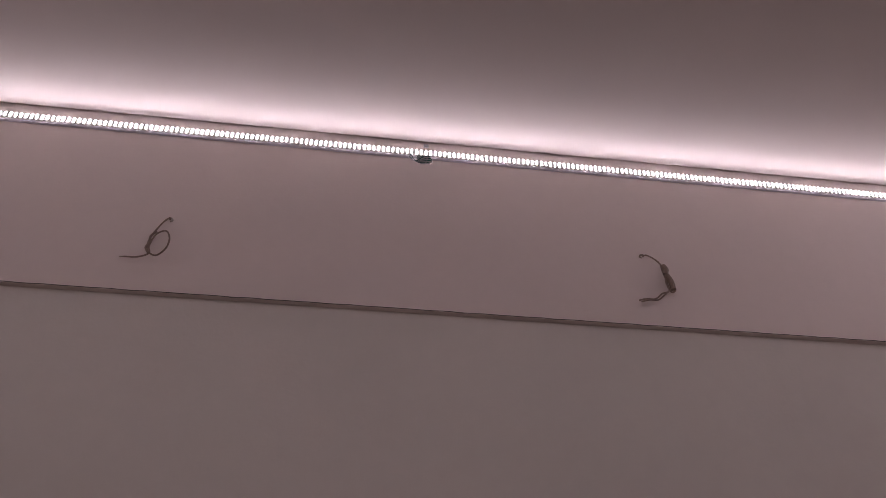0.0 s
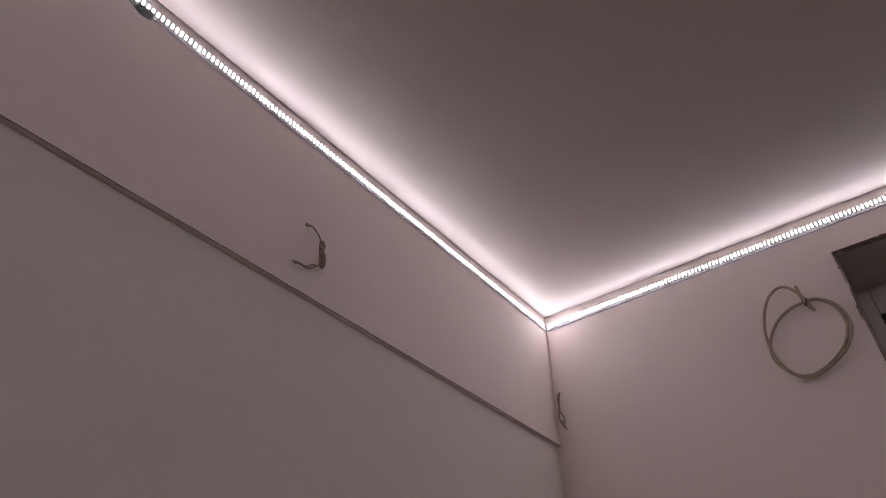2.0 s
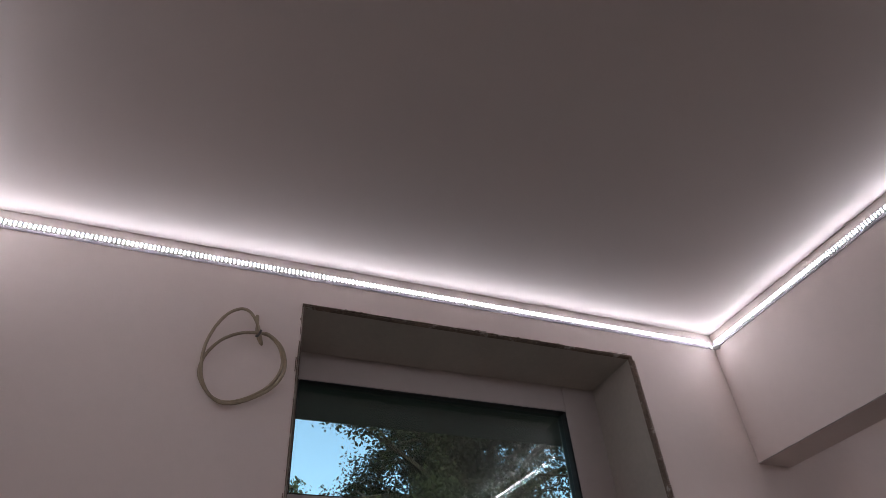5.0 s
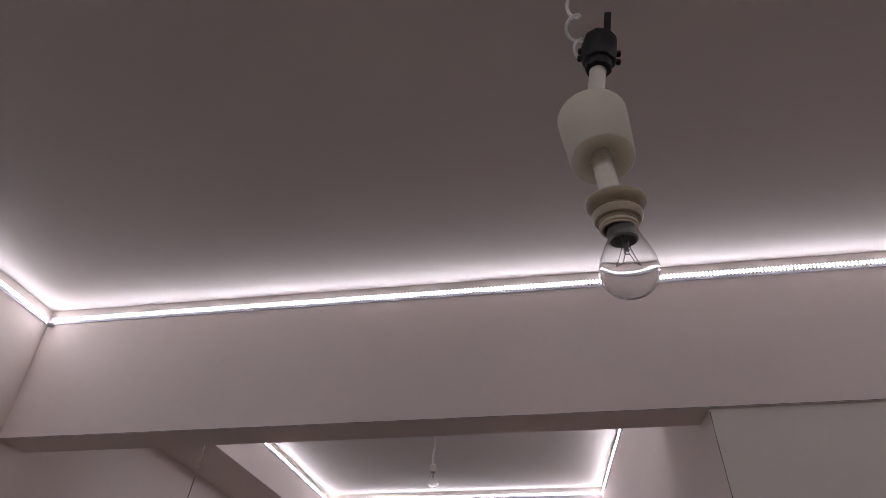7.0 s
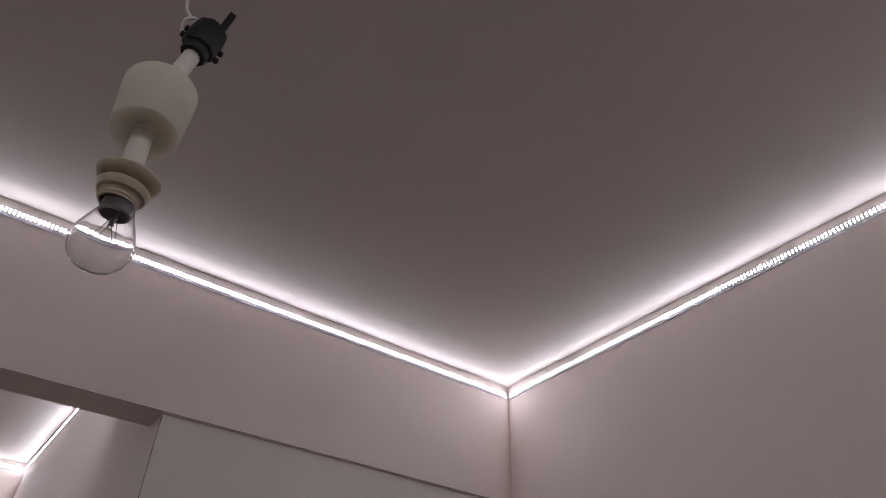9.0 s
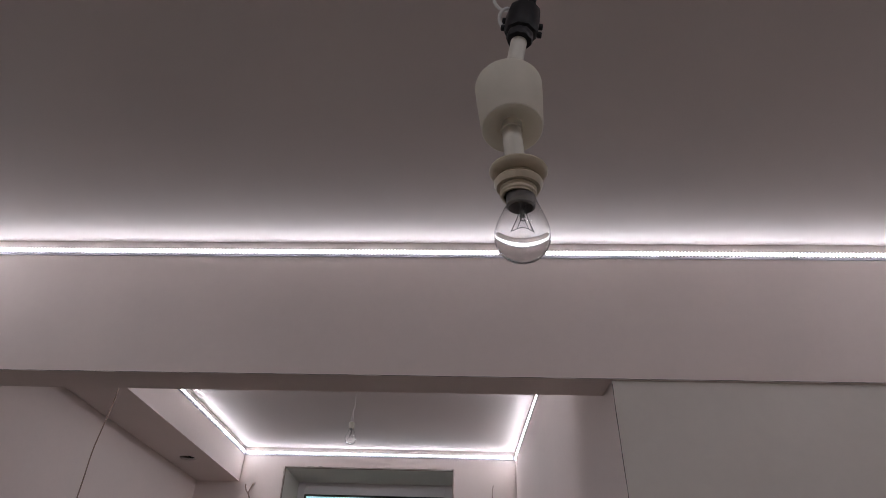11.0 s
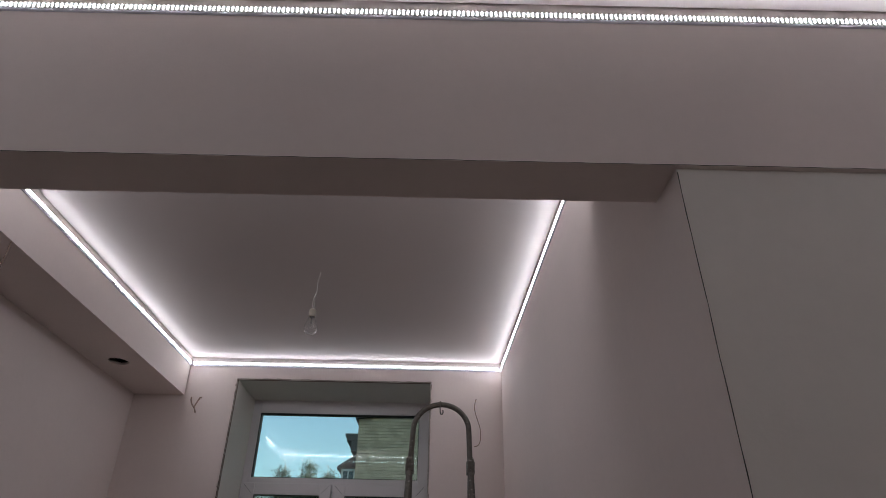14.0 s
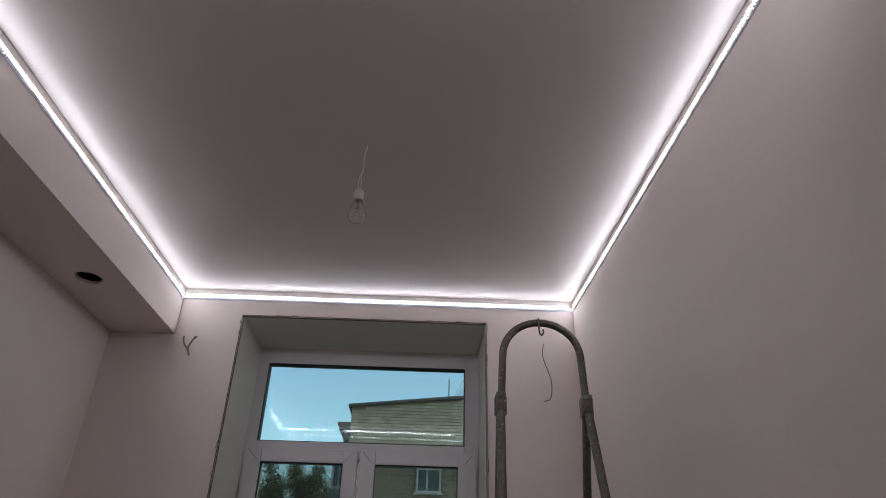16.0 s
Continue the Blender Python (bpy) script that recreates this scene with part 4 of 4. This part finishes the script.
# a gypsum ceiling rose leaning on the reveal
rose = thing("ceiling_rose", "round white gypsum ceiling rose leaning in the window corner", "ceiling rose",
             turn=Matrix.Translation((-1.155, 4.75, SILL + 0.0)) @ Matrix.Rotation(radians(-12), 4, "Z") @ Matrix.Rotation(radians(78), 4, "Y") @ Matrix.Scale(1.16, 4))
prof = [(0.0, 0.004), (0.03, 0.006), (0.045, 0.012), (0.06, 0.008), (0.085, 0.010), (0.10, 0.018), (0.118, 0.018), (0.126, 0.010), (0.135, 0.008), (0.138, 0.0), (0.0, 0.0)]
part("disc", add_lathe(bmesh.new(), prof, 48, Matrix.Translation((-0.138, 0, 0))), M_WHITE, rose, smooth=True)
# a crumpled paper pack
rng = random.Random(4)
pack = thing("paper_pack", "crumpled white paper pack with a yellow print", "packaging", turn=Matrix.Translation((-1.045, 4.74, SILL)) @ Matrix.Diagonal((0.62, 0.8, 0.97, 1.0)))
bm = bmesh.new()
rows = []
for j in range(9):
    z = 0.002 + 0.245 * j / 8
    row = []
    for i in range(20):
        a = 2 * math.pi * i / 20
        sx, sy = 0.075 * (1 - 0.25 * (j / 8) ** 2), 0.035 * (1 - 0.85 * (j / 8) ** 1.5)
        row.append(bm.verts.new((sx * math.cos(a) + (0.06 * (j / 8) ** 3) + rng.uniform(-0.006, 0.006), sy * math.sin(a) + rng.uniform(-0.005, 0.005), z + (0.04 * math.cos(a) * (j / 8) ** 2 if j else 0) + (rng.uniform(-0.006, 0.006) if j else 0))))
    rows.append(row)
for a, b in zip(rows, rows[1:]):
    for i in range(20):
        bm.faces.new((a[i], a[(i + 1) % 20], b[(i + 1) % 20], b[i]))
bm.faces.new(rows[0])
bm.faces.new(rows[-1][::-1])
part("wrapper", bm, M_PACK, pack)
part("print_patch", boxes((-0.045, 0.005, -0.046, -0.043, 0.09, 0.135), bevel=0.001), M_YELLOW, pack, "yellow printed patch")
# a blue wall clock standing on edge
clock = thing("wall_clock", "round blue-rimmed wall clock with a white dial", "clock",
              turn=Matrix.Translation((-0.600, 4.765, SILL + 0.113)) @ Matrix.Rotation(radians(82), 4, "X") @ Matrix.Scale(0.85, 4))
part("rim", add_lathe(bmesh.new(), [(0.098, 0.006), (0.100, 0.018), (0.108, 0.026), (0.120, 0.026), (0.129, 0.018), (0.131, 0.004), (0.128, -0.012), (0.0, -0.014), (0.0, -0.01), (0.098, -0.008), (0.098, 0.006)], 56), M_BLUE, clock, "glossy blue plastic rim", True)
part("dial", add_lathe(bmesh.new(), [(0.0, 0.006), (0.0985, 0.006), (0.0985, 0.002), (0.0, 0.002)], 48), M_DIAL, clock, "white dial")
for i in range(12):
    a = math.pi / 2 - 2 * math.pi * i / 12
    text = bpy.data.curves.new("numeral", "FONT")
    text.body = str(12 if i == 0 else i)
    text.size, text.extrude, text.align_x, text.align_y = 0.022, 0.0004, "CENTER", "CENTER"
    tmp = bpy.data.objects.new("numeral", text)
    me = bpy.data.meshes.new_from_object(tmp)
    me.materials.append(M_INK)
    num = new("numeral", me)
    num.parent = clock
    num.location = (0.082 * math.cos(a), 0.082 * math.sin(a), 0.0068)
    bpy.data.objects.remove(tmp)
for name, angle, ln, wd in (("hour_hand", 95, 0.045, 0.004), ("minute_hand", 62, 0.066, 0.003)):
    bm = boxes((-0.012, ln, -wd / 2, wd / 2, 0.0085, 0.0095))
    bmesh.ops.transform(bm, matrix=Matrix.Rotation(radians(angle), 4, "Z"), verts=bm.verts)
    part(name.replace("hand", "pointer"), bm, M_INK, clock)
# a narrow white board leaning on the reveal
board = thing("trim_board", "narrow white plastic board leaning on the window reveal", "board",
              turn=Matrix.Translation((-0.245, 4.74, SILL)) @ Matrix.Rotation(radians(33), 4, "Y"))
part("board", boxes((0.0, 0.034, -0.045, 0.045, 0.001, 0.335), bevel=0.004), M_PVC, board)


# ---- outside ----
def per_brick(m):
    """Gives every brick its own tone."""
    nt = m.node_tree
    b = nt.nodes["Principled BSDF"]
    src = b.inputs["Base Color"].links[0].from_socket
    info, geo = nt.nodes.new("ShaderNodeObjectInfo"), nt.nodes.new("ShaderNodeNewGeometry")
    add, frac, tone = (nt.nodes.new("ShaderNodeMath") for _ in range(3))
    add.operation, frac.operation = "ADD", "FRACT"
    nt.links.new(info.outputs["Random"], add.inputs[0])
    nt.links.new(geo.outputs["Random Per Island"], add.inputs[1])
    nt.links.new(add.outputs[0], frac.inputs[0])
    tone.operation = "MULTIPLY_ADD"
    tone.inputs[1].default_value, tone.inputs[2].default_value = 0.34, 0.78
    nt.links.new(frac.outputs[0], tone.inputs[0])
    mul = nt.nodes.new("ShaderNodeVectorMath")
    mul.operation = "SCALE"
    nt.links.new(src, mul.inputs[0])
    nt.links.new(tone.outputs[0], mul.inputs["Scale"])
    nt.links.new(mul.outputs[0], b.inputs["Base Color"])


M_GROUND = material("grass_ground", (0.05, 0.07, 0.03), 0.95, vary=0.3, vary_scale=0.6, grain=0.3, grain_scale=6, bump=0.4, bump_scale=20)
# nearly black base colour gives these leaves their backlit, silhouetted look
M_LEAF = material("backlit_leaves", (0.014, 0.020, 0.009), 0.6, vary=0.35, vary_scale=1.2, grain=0.3, grain_scale=9, spec=0.08)
M_LEAF_B = material("birch_leaves", (0.12, 0.145, 0.08), 0.6, vary=0.35, vary_scale=0.8, grain=0.3, grain_scale=6, spec=0.08)
M_LEAF_G = material("green_bush_leaves", (0.04, 0.068, 0.026), 0.6, vary=0.35, vary_scale=1.0, grain=0.3, grain_scale=8, spec=0.08)
M_BARK = material("brown_bark", (0.035, 0.028, 0.022), 0.9, vary=0.3, vary_scale=6, bump=0.6, bump_scale=25)
M_BIRCH = material("birch_bark", (0.5, 0.48, 0.44), 0.8, vary=0.2, vary_scale=4, second=(0.05, 0.045, 0.04), second_scale=5, second_amount=0.3)
M_BRICK = material("silicate_brick", (0.33, 0.29, 0.235), 0.85, vary=0.16, vary_scale=2.2, grain=0.15, grain_scale=25, bump=0.3, bump_scale=40)
M_MORTAR = material("grey_mortar", (0.17, 0.15, 0.125), 0.95, grain=0.2, grain_scale=20)
per_brick(M_BRICK)
M_ROOF = material("dark_sheet_roof", (0.05, 0.05, 0.055), 0.6, vary=0.2, vary_scale=1.0)
# concrete taken down to near black: the underside's shade is in the colour
M_CONC = material("shaded_concrete", (0.05, 0.05, 0.048), 0.9, vary=0.2, vary_scale=3, bump=0.4)
M_TRIM = material("white_outdoor_paint", (0.6, 0.62, 0.62), 0.5, vary=0.05)
M_FPANE = material("dark_far_pane", (0.06, 0.085, 0.1), 0.08, vary=0.2, vary_scale=0.7)
M_WEATHER = material("weathered_boards", (0.22, 0.25, 0.25), 0.8, vary=0.2, vary_scale=1.5)

GROUND = -3.4
gb = bmesh.new()
bmesh.ops.create_grid(gb, x_segments=24, y_segments=24, size=600.0, matrix=Matrix.Translation((0, 0, GROUND)))
setting("ground", gb, M_GROUND, "rough dark green grass around the house", "ground")
setting("lower_storey", boxes((-2.25, 2.0, -0.9, 5.15, GROUND - 0.1, -0.152)), M_CONC_IN, "plain grey storey below the flat", "wall")
setting("balcony_slab", boxes((-2.62, -2.252, -0.8, 2.1, 2.69, 2.86), (-2.30, -2.075, WA[0] + 0.003, WA[1] - 0.003, 2.560, 2.612)), M_CONC, "concrete canopy over the window, coloured near black for its shaded underside", "canopy")


def tree(name, label, at, height, crown, trunk_r, leaf, n_limbs, n_leaves, bark, foliage, seed, lowest=0.3, droop=0.0, clump=0.12):
    """A tapered trunk, forking limbs, and leaves thick about the limbs' ends."""
    rng = random.Random(seed)
    base = thing(name, label, "tree", at)
    bm = bmesh.new()
    spine = [Vector((rng.uniform(-0.05, 0.05) * height * t * 0.6, rng.uniform(-0.05, 0.05) * height * t * 0.6, height * t)) for t in (0, 0.25, 0.5, 0.75, 0.97)]
    line = spline(spine, 5)
    add_tube(bm, line, [trunk_r * (1 - 0.9 * i / (len(line) - 1)) for i in range(len(line))], 8)
    tips = []
    for k in range(n_limbs):
        t = lowest + (0.97 - lowest) * (k + rng.random()) / n_limbs
        p = line[min(len(line) - 1, int(t * (len(line) - 1)))]
        a = rng.uniform(0, 2 * math.pi)
        shape = math.sin(math.pi * min(1, (t - lowest) / (1 - lowest) * 0.85 + 0.15)) ** 0.7
        reach = crown * shape * rng.uniform(0.55, 1.05)
        q = p + Vector((math.cos(a), math.sin(a), rng.uniform(0.1, 0.5) - droop)) * reach
        mid = p.lerp(q, 0.5) + Vector((0, 0, 0.12 * reach))
        seg = spline([p, mid, q], 4)
        add_tube(bm, seg, [trunk_r * 0.35 * (1 - 0.85 * i / (len(seg) - 1)) for i in range(len(seg))], 5)
        for _ in range(5):
            s = rng.choice(seg[2:])
            e = s + Vector((rng.uniform(-1, 1), rng.uniform(-1, 1), rng.uniform(-0.5, 0.6) - droop)).normalized() * reach * rng.uniform(0.25, 0.5)
            add_tube(bm, [s, s.lerp(e, 0.5) + Vector((0, 0, 0.03)), e], [trunk_r * 0.1, trunk_r * 0.07, trunk_r * 0.03], 4)
            tips += [e, s.lerp(e, 0.6)]
        tips.append(q)
    part("trunk", bm, bark, base)
    verts, faces = [], []
    spread = crown * (clump + 0.16 * droop)
    for _ in range(n_leaves):
        c = rng.choice(tips) + Vector((rng.gauss(0, spread), rng.gauss(0, spread), rng.gauss(0, spread) - droop * abs(rng.gauss(0, spread))))
        u = Vector((rng.uniform(-1, 1), rng.uniform(-1, 1), rng.uniform(-1, 1))).normalized()
        v = u.cross(Vector((rng.uniform(-1, 1), rng.uniform(-1, 1), rng.uniform(-1, 1)))).normalized()
        s = leaf * rng.uniform(0.6, 1.3)
        k = len(verts)
        verts += [c - u * s, c + v * s * 0.5, c + u * s, c - v * s * 0.5]
        faces.append((k, k + 1, k + 2, k + 3))
    me = bpy.data.meshes.new("crown")
    me.from_pydata([tuple(v) for v in verts], [], faces)
    me.materials.append(foliage)
    cr = new("crown", me)
    cr.parent = base
    return base


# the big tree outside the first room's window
tree("maple_tree", "large leafy tree close to the house, darkened as if backlit", (-5.7, 2.66, GROUND), 9.0, 1.9, 0.16, 0.021, 125, 235000, M_BARK, M_LEAF, 3, 0.4, 0.0, 0.038)
tree("maple_tree", "slender tree with sparse hanging twigs, darkened as if backlit", (-5.2, 0.28, GROUND), 8.5, 0.75, 0.05, 0.019, 40, 3200, M_BARK, M_LEAF, 8, 0.6, 0.5, 0.01)
tree("young_tree", "young leafy tree top", (-5.3, 0.66, GROUND), 7.25, 0.5, 0.016, 0.018, 34, 9000, M_BARK, M_LEAF_G, 12, 0.55, 0.0, 0.07)
# birches and bushes in front of the far house
for i, (x, y, h, c) in enumerate(((-7.5, 33, 12.0, 1.0), (-6.4, 33.5, 12.5, 0.95), (-5.6, 33, 11.9, 0.9), (-9.4, 35, 11.4, 1.5))):
    tree("birch_tree", "tall birch with drooping leafy branches", (x, y, GROUND), h - 0.3, c * 1.35, 0.11, 0.05, 64, 19000, M_BIRCH, M_LEAF_B, 20 + i, 0.3, 0.7, 0.03)
for i, (x, y, h, c) in enumerate(((-7.0, 23, 7.6, 2.0), (-5.2, 22, 7.3, 1.6), (-4.0, 21.5, 7.0, 1.3), (-3.3, 14.5, 6.1, 1.7), (-4.6, 13.5, 5.9, 1.8), (-2.4, 12.5, 5.0, 1.2))):
    tree("bush_tree", "dense dark green bushy tree below the window", (x, y, GROUND), h, c, 0.1, 0.042, 46, 30000, M_BARK, M_LEAF_G, 40 + i, 0.12)
for i, (x, y, h, c) in enumerate(((-10.6, 37, 11.2, 2.3), (-8.0, 37.5, 11.0, 2.2), (-5.4, 36.5, 10.9, 2.1))):
    tree("bush_tree", "hazy green tree behind the birches", (x, y, GROUND), h, c, 0.1, 0.07, 46, 16000, M_BARK, M_LEAF_B, 70 + i, 0.2)
tree("bush_tree", "low dark bush in front of the brick house", (-1.2, 18.5, GROUND), 5.6, 1.5, 0.08, 0.06, 30, 9000, M_BARK, M_LEAF_G, 61, 0.1)


# the brick house across the yard
HX, HY, HZ = -2.93, 24.0, 7.75
house = thing("brick_house", "pale silicate-brick house with a dark eave and white windows", "house", (HX, HY, GROUND))
W_H, H_H = 11.0, HZ - GROUND
slope = 0.105
wins = [(2.36, 3.20, 8.35, 9.15), (6.0, 6.9, 8.2, 9.5)]


def outside_windows(u0, u1, v0, v1):
    return not any(u1 > a - 0.02 and u0 < b + 0.02 and v1 > c - 0.02 and v0 < d + 0.02 for a, b, c, d in wins)


bm = bmesh.new()
add_prism(bm, [(0, 0.015), (W_H, 0.015), (W_H, 8), (0, 8)], 0, H_H)
a = [bm.verts.new(p) for p in ((0, 0.015, H_H), (W_H, 0.015, H_H), (W_H, 0.015, H_H + slope * W_H))]
b = [bm.verts.new(p) for p in ((0, 8, H_H), (W_H, 8, H_H), (W_H, 8, H_H + slope * W_H))]
bm.faces.new(a)
bm.faces.new(b[::-1])
bm.faces.new((a[0], a[2], b[2], b[0]))
bm.faces.new((a[1], b[1], b[2], a[2]))
wall = part("wall", bm, M_MORTAR, house, "grey mortar-jointed gable wall")
bm = bmesh.new()
t = 0.09
lo = [(-0.12, -0.14, H_H - 0.02), (W_H, -0.14, H_H + slope * W_H), (W_H, 8.2, H_H + slope * W_H), (-0.12, 8.2, H_H - 0.02)]
vlo = [bm.verts.new(p) for p in lo]
vhi = [bm.verts.new((x, y, z + t)) for x, y, z in lo]
bm.faces.new(vlo[::-1])
bm.faces.new(vhi)
for i in range(4):
    j = (i + 1) % 4
    bm.faces.new((vlo[i], vlo[j], vhi[j], vhi[i]))
part("roof", bm, M_ROOF, house, "dark sheet-metal roof edge")
bm = bmesh.new()
for x0, x1, z0, z1 in ((-0.46, 0.0, H_H - 0.62, H_H - 0.52), (-0.40, 0.0, H_H - 0.78, H_H - 0.62), (-0.22, 0.0, H_H - 1.15, H_H - 0.78)):
    add_box(bm, x0, x1, 0.05, 7.9, z0, z1, bevel=0.01)
part("eave", bm, M_ROOF, house, "dark boxed eave")
# glazed porch at the corner
porch = part("porch", boxes((-0.52, -0.002, 0.35, 3.0, 0, H_H - 2.62), bevel=0.01), M_WEATHER, house, "grey boarded porch")
bm = bmesh.new()
v = [bm.verts.new(p) for p in ((-0.66, 0.15, H_H - 1.66), (0.0, 0.15, H_H - 1.22), (0.0, 3.1, H_H - 1.22), (-0.66, 3.1, H_H - 1.66))]
w = [bm.verts.new((p.co.x, p.co.y, p.co.z - 0.09)) for p in v]
bm.faces.new(v)
bm.faces.new(w[::-1])
for i in range(4):
    j = (i + 1) % 4
    bm.faces.new((v[i], v[j], w[j], w[i]))
part("roof", bm, M_ROOF, porch, "dark lean-to roof")
part("window_frame", boxes((-0.53, -0.46, 0.34, 0.40, H_H - 2.62, H_H - 1.7), (-0.09, -0.004, 0.34, 0.40, H_H - 2.62, H_H - 1.7), (-0.46, -0.09, 0.34, 0.40, H_H - 1.78, H_H - 1.7), (-0.55, -0.003, 0.30, 0.40, H_H - 2.70, H_H - 2.62), (-0.3, -0.26, 0.345, 0.39, H_H - 2.62, H_H - 1.78)), M_TRIM, porch, "white window frame")
part("pane", boxes((-0.46, -0.09, 0.365, 0.372, H_H - 2.62, H_H - 1.78)), M_FPANE, porch, "dark window pane")
for a, b, c, d in wins:
    fr = part("window", boxes((a, a + 0.07, -0.03, 0.012, c, d), (b - 0.07, b, -0.03, 0.012, c, d), (a + 0.07, b - 0.07, -0.03, 0.012, d - 0.07, d), (a + 0.07, b - 0.07, -0.03, 0.012, c, c + 0.07), (a + 0.34, a + 0.40, -0.03, 0.012, c + 0.07, d - 0.07)), M_TRIM, house, "white framed window")
    part("pane", boxes((a + 0.07, b - 0.07, -0.008, 0.004, c + 0.07, d - 0.07)), M_FPANE, fr, "dark window pane")
    part("sill", boxes((a - 0.08, b + 0.08, -0.1, 0.01, c - 0.06, c - 0.005)), M_TRIM, fr, "white window sill")
# bricks: the stretch seen nearest one by one, the rest joined
BW, BH, G = 0.240, 0.114, 0.014
me = bpy.data.meshes.new("brick")
bm = boxes((0, BW - G, -0.012, 0.016, 0, BH - G), bevel=0.003)
bm.to_mesh(me)
bm.free()
me.materials.append(M_BRICK)
half = bpy.data.meshes.new("half_brick")
bm = boxes((0, BW / 2 - G, -0.012, 0.016, 0, BH - G), bevel=0.003)
bm.to_mesh(half)
bm.free()
half.materials.append(M_BRICK)
rng = random.Random(2)
verts, faces = [], []
singles = 0
rows_n = int((H_H + slope * W_H) / BH)
for j in range(rows_n - 1, int(6.0 / BH), -1):
    z = j * BH
    u = 0.004 if j % 2 else 0.004 - BW / 2
    while u < 7.6:
        u0, u1 = max(u, 0.004), u + BW - G
        keep = z + BH - G < H_H - 0.03 + slope * u0 and outside_windows(u0, u1, z, z + BH)
        if keep:
            out = rng.uniform(-0.004, 0.004)
            if singles < 290 and u < 4.2 and z > 8.4:
                ob = new("brick", half if u < 0 else me)
                ob.parent = wall
                ob.location = (u0, out, z)
                singles += 1
            else:
                k = len(verts)
                for yy in (-0.012 + out, 0.016):
                    verts += [(u0, yy, z), (u1, yy, z), (u1, yy, z + BH - G), (u0, yy, z + BH - G)]
                faces += [(k, k + 1, k + 2, k + 3), (k, k + 4, k + 5, k + 1), (k + 1, k + 5, k + 6, k + 2), (k + 2, k + 6, k + 7, k + 3), (k + 3, k + 7, k + 4, k)]
        u += BW
me2 = bpy.data.meshes.new("brickwork")
me2.from_pydata(verts, [], faces)
me2.materials.append(M_BRICK)
rest = new("brickwork", me2)
rest.parent = wall
tagged(rest, "pale silicate brickwork", kind="stuff")
# aerial on the roof
bm = add_tube(bmesh.new(), [Vector((3.42, 0.4, H_H + 0.3)), Vector((3.42, 0.4, H_H + 1.25))], 0.02, 8)
aerial = part("aerial_mast", bm, M_ROOF, house, "thin dark aerial mast")
for dx in (0.5, 0.75, 1.0):
    part("stay_wire", add_tube(bmesh.new(), [Vector((3.5, 0.4, H_H + 0.38)), Vector((3.5 + dx, 0.4, H_H + 1.3))], 0.008, 5), M_ROOF, aerial, smooth=True)
